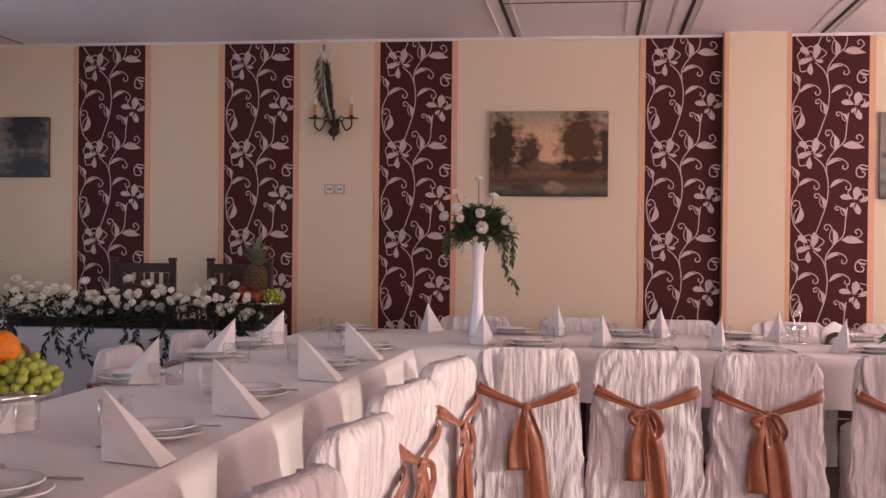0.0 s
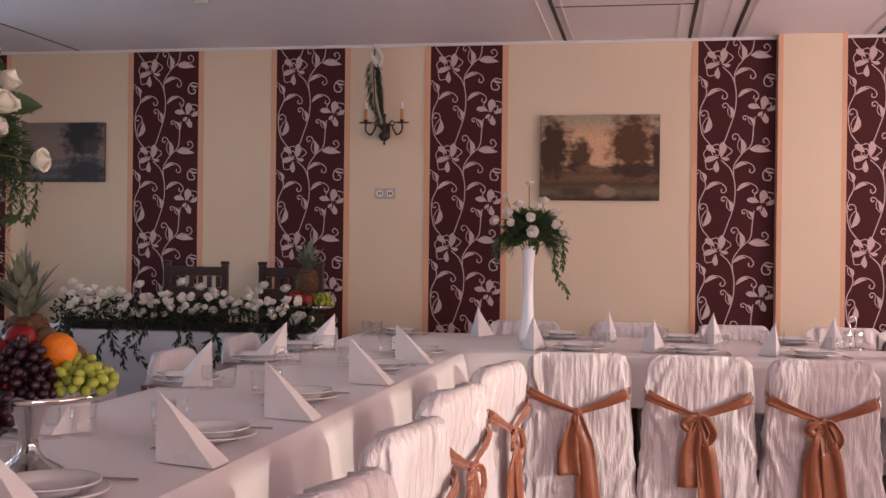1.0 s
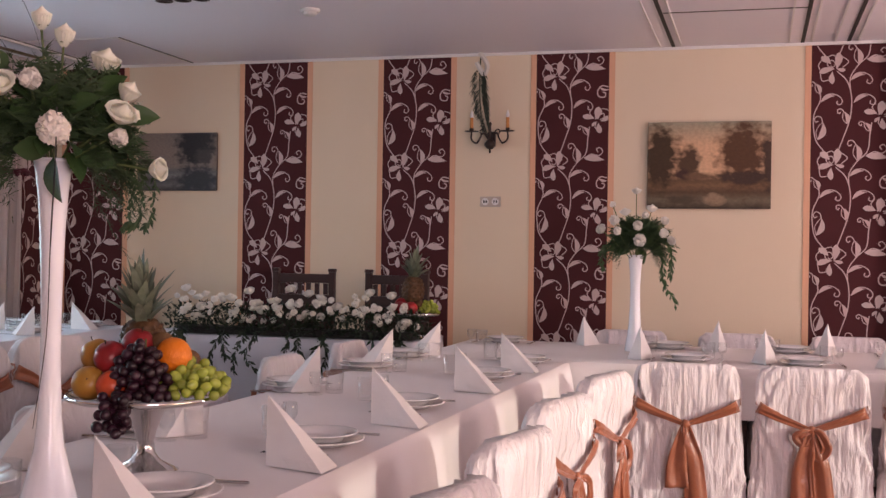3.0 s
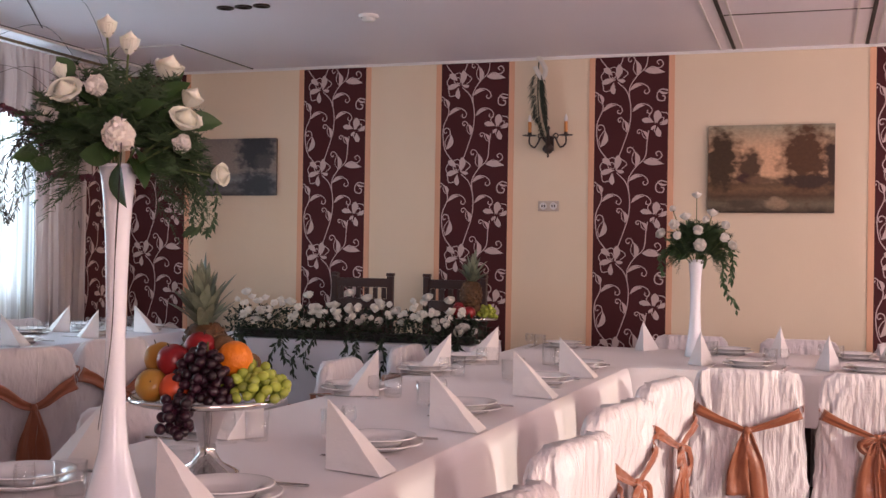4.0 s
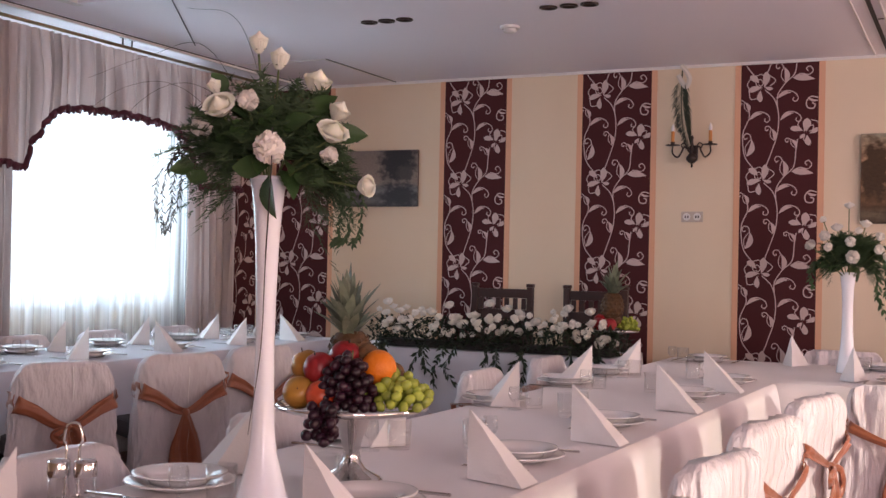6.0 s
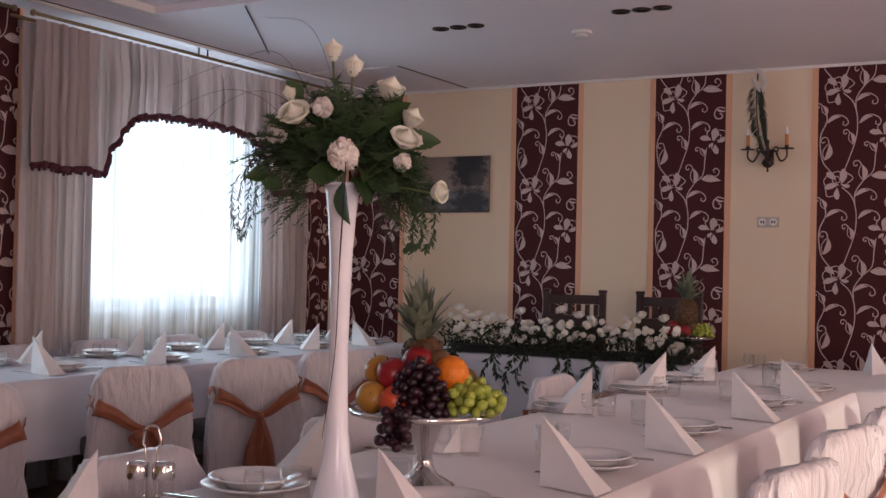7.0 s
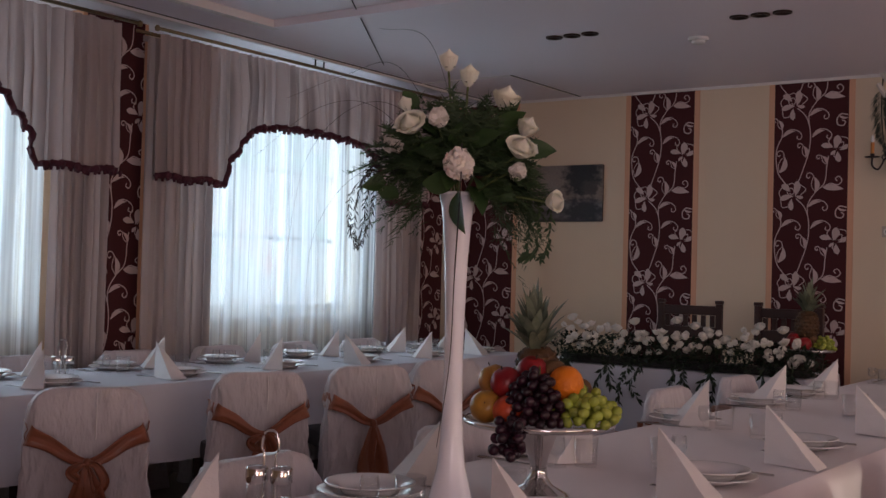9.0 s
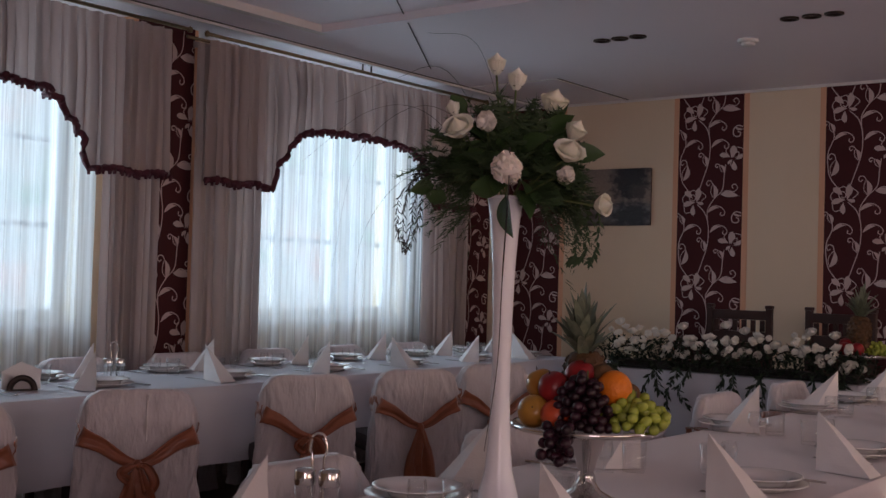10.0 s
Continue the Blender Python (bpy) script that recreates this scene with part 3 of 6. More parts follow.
def make_chair(label, mat, crinkle, seed, group, tails=0.44, bare_seat=False, sash=0.054):
    c = thing("covered_chair", label, "chair", group=group)
    cover_mesh("cover", mat, c, crinkle, seed, bare_seat)
    b = -0.092
    knot = 0.53 if bare_seat else 0.555
    for s in (-1, 1):
        ribbon("sash", [(s * 0.222, b + 0.016, 0.643), (s * 0.205, b - 0.002, 0.636), (s * 0.14, b - 0.007, 0.607), (s * 0.06, b - 0.008, knot + 0.022), (0, b - 0.010, knot)], sash, M_COPPER, c,
               pinch=lambda t: 1.0 - 0.62 * t, seed=seed + s, label="copper satin sash")
        ribbon("side_sash", [(s * 0.226, 0.02, 0.65), (s * 0.227, -0.03, 0.648), (s * 0.223, b + 0.014, 0.643)], sash, M_COPPER, c, facing=(s, 0, 0), seed=seed + s, label="copper satin sash round the side")
        if seed % 3 != 1:
            ribbon("bow_loop", [(0, b - 0.012, knot), (s * 0.034, b - 0.028, knot - 0.008), (s * 0.062, b - 0.026, knot - 0.05 - 0.02 * s), (s * 0.026, b - 0.016, knot - 0.085 - 0.025 * s), (0.003 * s, b - 0.012, knot - 0.015)], 0.036, M_COPPER, c,
                   pinch=lambda t: 0.45 + 0.7 * math.sin(math.pi * t), seed=seed + 2 + s, ruffle=0.009, label="copper satin bow loop")
        end = knot - (tails if s > 0 else 0.25 + 0.03 * (seed % 4))
        ribbon("sash_tail", [(0, b - 0.012, knot), (s * 0.020, b - 0.020, knot - 0.09), (s * 0.036, b - 0.018, knot - 0.18), (s * 0.046 + 0.012, b - 0.022, end)], 0.098, M_COPPER, c,
               pinch=lambda t: 0.28 + 0.8 * t ** 0.6, seed=seed + 5 + s, ruffle=0.010, label="hanging copper satin tail")
    if bare_seat:
        vs, fs = tube([(0.03, -0.068, 0.40), (0.03, -0.064, 0.60), (0.03, -0.078, 0.72), (0.03, -0.066, 0.80)], 0.003, 5)
        raw("seam", vs, fs, M_PAPER, c, "pale stitched seam")
    vs, fs = lathe([(0.0, -0.022), (0.014, -0.02), (0.024, -0.006), (0.024, 0.008), (0.014, 0.02), (0.0, 0.022)], 14)
    vs = [(x * 0.8, b - 0.014 + y * 0.6, knot + z + 0.002 * math.sin(x * 400)) for x, y, z in vs]
    raw("knot", vs, fs, M_COPPER, c)
    return c


GW, GL, GR, GO = "chairs at the wall table", "chairs beside the long table", "chairs beside the long table", "chairs at the window table"
crink = [make_chair("white crinkled satin covered chair with a copper sash", M_SATIN, 1.0, k, GW) for k in (1, 2, 3)]
plain = [make_chair("pale organza covered chair with a copper sash", M_ORGANZA, 0.8, k + 10, GO, 0.44, True, 0.085) for k in (1, 2, 3)]
crink[0].matrix_basis = pose(-0.285, 5.2, 0, 0, 0, 2)
crink[1].matrix_basis = pose(0.25, 5.2, 0, 0, 0, -1)
crink[2].matrix_basis = pose(0.775, 5.17, 0, 0, 0, -2)
copy_thing(crink[0], pose(1.39, 5.2, 0, 0, 0, -3))
for k, (x, y, a) in enumerate(((-0.605, 4.55, 77), (-0.655, 3.76, 78), (-0.64, 2.96, 79), (-0.63, 2.2, 80))):
    tagged(copy_thing(crink[(k + 1) % 3], pose(x, y, 0, 0, 0, a)), group=GR)
for k, (x, a) in enumerate(((-0.75, 178), (-0.1, 182), (0.55, 180), (1.2, 179), (1.85, 181))):
    copy_thing(crink[k % 3], pose(x, 7.2, 0, 0, 0, a))
plain[0].matrix_basis = pose(-3.72, 2.9, 0, 0, 0, 55)
plain[1].matrix_basis = pose(-3.78, 3.92, 0, 0, 0, 60)
plain[2].matrix_basis = pose(-3.68, 4.62, 0, 0, 0, 62)
for k, (x, y, a) in enumerate(((-3.66, 5.3, 64), (-3.75, 2.1, 58))):
    copy_thing(plain[k % 3], pose(x, y, 0, 0, 0, a))
for k, y in enumerate((2.9, 3.6, 4.3, 5.0, 5.7, 6.4)):
    copy_thing(plain[(k + 1) % 3], pose(-5.12, y, 0, 0, 0, -90 + 4 * math.sin(k * 2.0)))
for k, y in enumerate((2.12, 3.05, 3.90, 4.75, 5.62)):
    tagged(copy_thing(plain[k % 3], pose(-2.02, y, 0, 0, 0, -90)), "pale covered chair pushed against the long table", group=GL)
# ---- windows, curtains, rods ----
sky_card = new("backdrop", bpy.data.meshes.new("backdrop"))
sky_card.data.from_pydata([(-9.5, -2, -0.5), (-9.5, 14, -0.5), (-9.5, 14, 5.5), (-9.5, -2, 5.5)], [], [(0, 1, 2, 3)])
sky_card.data.materials.append(M_GLOW)
tagged(sky_card, "bright hazy daylight outside the windows", "backdrop", kind="structure")


def window(k, y0, y1):
    w = thing("window_%d" % k, "white framed window with three panes behind a sheer curtain", "window", kind="structure")
    x = XL - 0.16
    for a, b, c, d in ((y0, y0 + 0.07, SILL, LINTEL), (y1 - 0.07, y1, SILL, LINTEL), (y0 + 0.07, y1 - 0.07, SILL, SILL + 0.07), (y0 + 0.07, y1 - 0.07, LINTEL - 0.07, LINTEL)):
        part("frame", box(x - 0.035, x + 0.035, a, b, c, d, 0.004), M_WHITE, w)
    third = (y1 - y0 - 0.14) / 3
    for j in (1, 2):
        c = y0 + 0.07 + third * j
        part("mullion", box(x - 0.033, x + 0.033, c - 0.035, c + 0.035, SILL + 0.07, LINTEL - 0.07, 0.004), M_WHITE, w)
    for j in range(3):
        a = y0 + 0.07 + third * j
        for bar in (1.52, 2.015):
            part("glazing_bar", box(x - 0.014, x + 0.014, a + 0.035, a + third - 0.035, bar, bar + 0.032), M_WHITE, w)
        g = part("pane", box(x - 0.004, x + 0.004, a + 0.03, a + third - 0.03, SILL + 0.07, LINTEL - 0.07), M_GLASS, w)
        g.visible_shadow = False
    part("sill", box(XL - 0.12, XL + 0.06, y0 - 0.04, y1 + 0.04, SILL - 0.03, SILL - 0.002, 0.006), M_WHITE, w)


for k, (a, b) in enumerate(WINDOWS):
    window(k + 1, a, b)


def hanging(name, label, category, x, y0, y1, bottom, top, pleats, depth, mat, seed, rows=14, group=""):
    """Cloth hung along y in pleats that open downwards; bottom(y) gives the lower edge."""
    rnd = random.Random(seed)
    n = int((y1 - y0) * 150)
    ph = [rnd.uniform(0, 6.28) for _ in range(4)]
    vs, fs = [], []
    for k in range(rows + 1):
        t = k / rows
        for i in range(n + 1):
            s = i / n
            y = y0 + (y1 - y0) * s
            q = pleats * 6.283 * s
            w = 0.7 * (2 * abs(math.sin(0.5 * (q + 1.3 * math.sin(q * 0.17 + ph[0]) + ph[1] + 0.3 * t * math.sin(5 * s + ph[3])))) ** 0.7 - 1) + 0.3 * math.sin(q * 0.63 + ph[2])
            z = top + (bottom(y) - top) * t
            amp = depth * (0.5 + 0.5 * min(1, 2.5 * t)) * (0.45 + 1.0 * abs(noise.noise(Vector((y * 3.1, t * 0.8, seed)))) * 1.6)
            vs.append((x + amp * w + 0.004 * noise.noise(Vector((y * 9, z * 2, seed))), y + 0.3 * amp * math.cos(q + ph[1]), z))
    m = n + 1
    for k in range(rows):
        for i in range(n):
            fs.append((k * m + i, k * m + i + 1, (k + 1) * m + i + 1, (k + 1) * m + i))
    ob = raw(name, vs, fs, mat)
    return tagged(ob, label, category, group), vs[-m:]


def swag(y, a, b):
    """Lower edge of the valance: deep tails at both ends, a raised arch between."""
    s = (y - a) / (b - a)
    s = min(s, 1 - s)
    if s < 0.195:
        return 1.842 + 0.008 * math.sin(s * 60)
    knots = ((0.195, 1.842), (0.212, 1.98), (0.262, 2.17), (0.315, 2.235), (0.42, 2.256), (0.5, 2.258))
    for (s0, z0), (s1, z1) in zip(knots, knots[1:]):
        if s <= s1:
            return z0 + (z1 - z0) * (s - s0) / (s1 - s0) + 0.006 * math.sin(s * 90)
    return 2.258


for k, (a, b) in enumerate(((1.45, 4.23), (4.53, 7.28))):
    ob, edge = hanging("valance", "taupe gathered valance with a burgundy braid edge", "curtain", -5.235, a, b, lambda y: swag(y, a, b), 2.69, 40, 0.062, M_DRAPE, 20 + k, group="window curtains")
    pts = [Vector((p[0] + 0.012, p[1], p[2] + 0.004 * math.sin(i * 1.7))) for i, p in enumerate(edge)]
    vs, fs = tube(pts[::2], 0.020, 6)
    raw("braid", vs, fs, M_BRAID, ob, "burgundy braid trimming")
    vs, fs = [], []
    for i in range(0, len(pts), 3):
        p = pts[i]
        tube([p, p - Vector((0, 0, 0.032))], 0.011, 4, vs, fs, 0.75)
    raw("tassel_fringe", vs, fs, M_BRAID, ob, "short burgundy fringe")["kind"] = "stuff"
    for lo, hi in ((a - 0.02, a + 0.53), (b - (0.50 if k else 0.36), b + (0.08 if k else 0.03))):
        dr, low = hanging("drape", "long taupe drape hanging in pleats beside the window", "curtain", -5.335, lo, hi, lambda y: 0.03, 2.68, 8, 0.066, M_DRAPE, int(lo * 10), group="window curtains")
        vs, fs = tube([Vector((p[0], p[1], p[2] + 0.02)) for p in low], 0.006, 5)
        raw("hem", vs, fs, M_DRAPE, dr)
        part("heading_tape", box(-5.372, -5.362, lo, hi, 2.655, 2.69, 0.002), M_DRAPE, dr)
    hanging("sheer_curtain", "thin white sheer curtain glowing with daylight", "curtain", -5.50, a + 0.3, b - 0.3, lambda y: 0.04, 2.68, 19, 0.036, M_SHEER, 40 + k, group="window curtains")
    rod = thing("curtain_rod", "aged brass double curtain rod under the ceiling", "curtain rod", group="curtain rods")
    for x, z in ((-5.20, 2.708), (-5.395, 2.715)):
        vs, fs = tube([(x, a - 0.05, z), (x, b + 0.1, z)], 0.011, 8)
        raw("pole", vs, fs, M_BRASS, rod)
    for y in (a - 0.06, b + 0.11):
        vs, fs = lathe([(0, -0.02), (0.014, -0.015), (0.018, 0), (0.012, 0.014), (0, 0.02)], 10)
        raw("finial", [(x - 5.20, y + z, w + 2.708) for x, z, w in vs], fs, M_BRASS, rod)
    for y in ((a + b) / 2 - 0.03, (a + b) / 2 + 0.06):
        vs, fs = tube([(-5.20, y, 2.70), (-5.20, y, H - 0.005)], 0.006, 6)
        tube([(-5.20, y - 0.03, H - 0.008), (-5.20, y + 0.03, H - 0.008)], 0.006, 6, vs, fs)
        raw("bracket", vs, fs, M_IRON, rod)

# ---- ceiling details ----


def strip(name, label, x0, x1, y0, y1, mat, thick=0.006):
    return tagged(part(name, box(x0, x1, y0, y1, H - thick, H + 0.002), mat), label, "ceiling trim", kind="structure")


for x in (-0.575, 0.295, 0.595, 1.56):
    strip("ceiling_slot", "black recessed ceiling slot between white strips", x - 0.012, x + 0.012, 3.0, YB - 0.02, M_BLACK, 0.004)
    strip("ceiling_bead", "white bead beside the ceiling slot", x + 0.05, x + 0.062, 3.0, YB - 0.02, M_WHITE, 0.008)
    strip("ceiling_bead", "white bead beside the ceiling slot", x - 0.095, x - 0.085, 3.0, YB - 0.02, M_WHITE, 0.008)
strip("ceiling_slot", "thin dark joint across the ceiling panel", -0.56, 0.29, 6.985, 7.0, M_BLACK, 0.003)
strip("ceiling_bead", "pale ceiling joint by the window corner", -4.355, -4.34, 7.05, YB - 0.02, M_WHITE, 0.008)
strip("ceiling_slot", "dark ceiling joint by the window corner", -4.34, -4.325, 7.05, YB - 0.02, M_BLACK, 0.003)
strip("ceiling_bead", "pale ceiling joint by the window corner", -5.14, -4.34, 7.04, 7.052, M_WHITE, 0.008)
strip("ceiling_bead", "pale ceiling edge along the windows", -5.17, -5.14, 1.0, YB - 0.02, M_WHITE, 0.02)
strip("ceiling_slot", "dark ceiling edge along the windows", -5.14, -5.13, 1.0, YB - 0.02, M_BLACK, 0.004)
strip("ceiling_coffer", "white raised edge of a ceiling coffer", -4.70, -4.64, 1.0, 4.92, M_WHITE, 0.045)
strip("ceiling_coffer", "white raised edge of a ceiling coffer", -4.64, -2.6, 4.86, 4.92, M_CEIL, 0.045)
vs, fs = tube([(-3.85, 4.6, H - 0.008), (-4.91, 6.27, H - 0.006)], 0.004, 6)
tagged(raw("ceiling_cable", vs, fs, M_BLACK), "thin black cable clipped to the ceiling", "cable")


def spot(x, y, parent):
    vs, fs = lathe([(0.052, 0.0), (0.052, -0.008), (0.040, -0.010), (0.036, -0.002)], 24)
    ring_ = raw("rim", [(x + a, y + b, H + c) for a, b, c in vs], fs, M_IRON, parent)
    vs, fs = lathe([(0.036, -0.002), (0.022, -0.001), (0.0, -0.001)], 24)
    raw("lamp", [(x + a, y + b, H + c) for a, b, c in vs], fs, M_CHROME, ring_)


for xs in ((-3.415, -3.293, -3.171), (-2.247, -2.125, -2.003)):
    t = thing("recessed_spotlight", "row of three dark recessed spotlights, unlit", "ceiling light", group="ceiling spotlights")
    for x in xs:
        spot(x, 6.047, t)
sm = thing("smoke_detector", "small white round smoke detector on the ceiling", "smoke detector", pose(-2.65, 6.46, H))
vs, fs = lathe([(0.062, 0.0), (0.062, -0.014), (0.055, -0.018), (0.048, -0.019)], 28)
raw("base", vs, fs, M_WHITE, sm)
vs, fs = lathe([(0.040, -0.016), (0.042, -0.03), (0.034, -0.038), (0.0, -0.04)], 28)
raw("dome", vs, fs, M_WHITE, sm)

# ---- paintings ----


def painting_material(name, sky_low, sky_high, ground, water, blobs):
    """Oil landscape: sky, bank and water bands, with ragged trees."""
    m = material(name, (0.3, 0.2, 0.1), 0.5, bump=0.3, bump_scale=50)
    nt = m.node_tree
    b = nt.nodes["Principled BSDF"]
    tc = nt.nodes.new("ShaderNodeTexCoord")
    sep = nt.nodes.new("ShaderNodeSeparateXYZ")
    nt.links.new(tc.outputs["Generated"], sep.inputs[0])
    nz = nt.nodes.new("ShaderNodeTexNoise")
    nz.inputs["Scale"].default_value, nz.inputs["Detail"].default_value = 12.0, 7.0
    nt.links.new(tc.outputs["Generated"], nz.inputs["Vector"])

    def calc(op, a, c, clamp=False):
        n = nt.nodes.new("ShaderNodeMath")
        n.operation, n.use_clamp = op, clamp
        for i, v in enumerate((a, c)):
            if isinstance(v, (int, float)):
                n.inputs[i].default_value = v
            else:
                nt.links.new(v, n.inputs[i])
        return n.outputs[0]

    wob = calc("MULTIPLY", calc("SUBTRACT", nz.outputs[0], 0.5), 0.10)
    v = calc("ADD", sep.outputs["Z"], wob)
    ramp = nt.nodes.new("ShaderNodeValToRGB")
    nt.links.new(v, ramp.inputs[0])
    el = ramp.color_ramp.elements
    el[0].position, el[0].color = 0.0, (*[c * 0.5 for c in ground], 1)
    el[1].position, el[1].color = 1.0, (*sky_high, 1)
    for p, c in ((0.10, water), (0.19, [c * 1.3 for c in ground]), (0.27, [c * 3.0 for c in ground]), (0.33, [c * 2.0 for c in ground]), (0.42, sky_low), (0.72, sky_low)):
        e = el.new(p)
        e.color = (*c, 1)
    col = ramp.outputs[0]
    for cx, cy, rx, ry, c in blobs:
        dx = calc("DIVIDE", calc("SUBTRACT", sep.outputs["X"], cx), rx)
        dy = calc("DIVIDE", calc("SUBTRACT", sep.outputs["Z"], cy), ry)
        d = calc("SQRT", calc("ADD", calc("MULTIPLY", dx, dx), calc("MULTIPLY", dy, dy)), 0)
        d = calc("ADD", d, calc("MULTIPLY", calc("SUBTRACT", nz.outputs[0], 0.5), 1.6))
        mask = calc("MULTIPLY", calc("SUBTRACT", 1.14, d), 1.9, True)
        mix = nt.nodes.new("ShaderNodeMix")
        mix.data_type = "RGBA"
        nt.links.new(mask, mix.inputs[0])
        nt.links.new(col, mix.inputs[6])
        mix.inputs[7].default_value = (*c, 1)
        col = mix.outputs[2]
    fine = nt.nodes.new("ShaderNodeTexNoise")
    fine.inputs["Scale"].default_value, fine.inputs["Detail"].default_value = 34.0, 8.0
    nt.links.new(tc.outputs["Generated"], fine.inputs["Vector"])
    mr = nt.nodes.new("ShaderNodeMapRange")
    mr.inputs[1].default_value, mr.inputs[2].default_value, mr.inputs[3].default_value, mr.inputs[4].default_value = 0.3, 0.7, 0.86, 1.14
    nt.links.new(fine.outputs[0], mr.inputs[0])
    hsv = nt.nodes.new("ShaderNodeHueSaturation")
    nt.links.new(mr.outputs[0], hsv.inputs["Value"])
    nt.links.new(col, hsv.inputs["Color"])
    nt.links.new(hsv.outputs[0], b.inputs["Base Color"])
    return m


P_AUTUMN = painting_material("autumn_landscape_oil", (0.64, 0.40, 0.24), (0.30, 0.28, 0.20), (0.060, 0.034, 0.016), (0.15, 0.12, 0.075),
                             ((0.11, 0.60, 0.17, 0.40, (0.050, 0.026, 0.009)), (0.34, 0.52, 0.10, 0.21, (0.075, 0.040, 0.018)), (0.77, 0.62, 0.20, 0.44, (0.080, 0.034, 0.011)), (0.99, 0.55, 0.08, 0.36, (0.045, 0.022, 0.011)),
                              (0.29, 0.40, 0.06, 0.06, (0.05, 0.02, 0.014)), (0.42, 0.38, 0.10, 0.05, (0.15, 0.085, 0.045)), (0.80, 0.36, 0.22, 0.08, (0.045, 0.022, 0.012)), (0.55, 0.11, 0.09, 0.07, (0.27, 0.19, 0.12)), (0.30, 0.10, 0.14, 0.06, (0.07, 0.05, 0.03))))
P_LAKE = painting_material("grey_lake_oil", (0.24, 0.20, 0.17), (0.20, 0.17, 0.15), (0.07, 0.07, 0.07), (0.15, 0.15, 0.15),
                           ((0.74, 0.80, 0.26, 0.46, (0.026, 0.026, 0.030)), (0.84, 0.60, 0.12, 0.14, (0.065, 0.058, 0.055)), (0.76, 0.18, 0.27, 0.22, (0.035, 0.038, 0.045)), (0.15, 0.5, 0.16, 0.05, (0.08, 0.075, 0.07))))


def picture(label, x0, x1, z0, z1, mat):
    t = thing("painting", label, "painting", pose((x0 + x1) / 2, YB, (z0 + z1) / 2), group="paintings on the wall")
    w, h = (x1 - x0) / 2, (z1 - z0) / 2
    part("stretcher", box(-w + 0.004, w - 0.004, -0.026, -0.002, -h + 0.004, h - 0.004, 0.002), M_DARKWOOD, t)
    part("canvas", box(-w, w, -0.034, -0.026, -h, h, 0.003), mat, t)


picture("unframed oil painting of an autumn river landscape", -0.745, 0.10, 1.628, 2.238, P_AUTUMN)
picture("unframed dark grey painting of a lake with trees", -4.80, -4.105, 1.755, 2.215, P_LAKE)
picture("unframed dark landscape painting at the wall's end", 1.95, 2.75, 1.62, 2.22, P_LAKE)

# ---- wall lamp with a palm sprig, sockets ----
M_CANDLE = material("orange_candle_sleeve", (0.62, 0.26, 0.08), 0.5, scale=20)
sc = thing("wall_sconce", "dark bronze two-armed wall sconce with candle lamps", "wall lamp", pose(-1.885, YB, 2.13))
vs, fs = lathe([(0.0, -0.105), (0.008, -0.10), (0.006, -0.075), (0.022, -0.07), (0.04, -0.05), (0.042, -0.035), (0.03, -0.015), (0.012, 0.0), (0.016, 0.02), (0.010, 0.04), (0.008, 0.10), (0.014, 0.11), (0.006, 0.125), (0, 0.13)], 20)
raw("body", [(x, y - 0.07, z) for x, y, z in vs], fs, M_IRON, sc)
part("wall_plate", box(-0.03, 0.03, -0.03, -0.001, -0.05, 0.06, 0.008), M_IRON, sc)
vs, fs = tube([(0, -0.03, 0.02), (0, -0.07, 0.02)], 0.01, 8)
raw("stem", vs, fs, M_IRON, sc)
for s in (-1, 1):
    vs, fs = tube(spline([(0.01 * s, -0.07, 0.0), (0.05 * s, -0.08, 0.045), (0.075 * s, -0.085, 0.0), (0.10 * s, -0.09, -0.03), (0.135 * s, -0.09, 0.0), (0.135 * s, -0.09, 0.055)], 7), 0.0065, 8)
    arm = raw("arm", vs, fs, M_IRON, sc)
    vs, fs = tube(spline([(0.02 * s, -0.075, 0.02), (0.05 * s, -0.075, 0.07), (0.075 * s, -0.075, 0.06), (0.065 * s, -0.075, 0.035)], 6), 0.005, 6)
    raw("scroll", vs, fs, M_IRON, arm)
    vs, fs = lathe([(0.0, 0.05), (0.05, 0.055), (0.052, 0.06), (0.015, 0.063), (0.015, 0.08)], 20)
    raw("drip_tray", [(x + 0.135 * s, y - 0.09, z) for x, y, z in vs], fs, M_IRON, arm)
    vs, fs = lathe([(0.013, 0.063), (0.013, 0.155), (0.010, 0.158)], 14)
    raw("candle_sleeve", [(x + 0.135 * s, y - 0.09, z) for x, y, z in vs], fs, M_CANDLE, arm)
    vs, fs = lathe([(0.009, 0.155), (0.014, 0.175), (0.008, 0.20), (0.0, 0.215)], 14)
    raw("bulb", [(x + 0.135 * s, y - 0.09, z) for x, y, z in vs], fs, M_CHINA, arm)

M_PALM = material("dried_palm_green", (0.050, 0.060, 0.035), 0.6, second=(0.03, 0.04, 0.025), scale=20, bump=0.2)
M_RIBBON = material("white_paper_bow", (0.72, 0.68, 0.62), 0.6, scale=20)
sp = thing("palm_sprig", "dried green palm sprig tied with a white bow above the sconce", "palm sprig", pose(-1.955, YB - 0.045, 2.72))
vs, fs = tube(spline([(-0.01, 0.03, 0.04), (-0.015, 0, 0.0), (-0.02, 0, -0.2), (0.0, -0.01, -0.42), (0.05, -0.02, -0.56)], 6), 0.007, 6, taper=0.4)
raw("stem", vs, fs, M_PALM, sp)
rnd = random.Random(4)
vs, fs = [], []
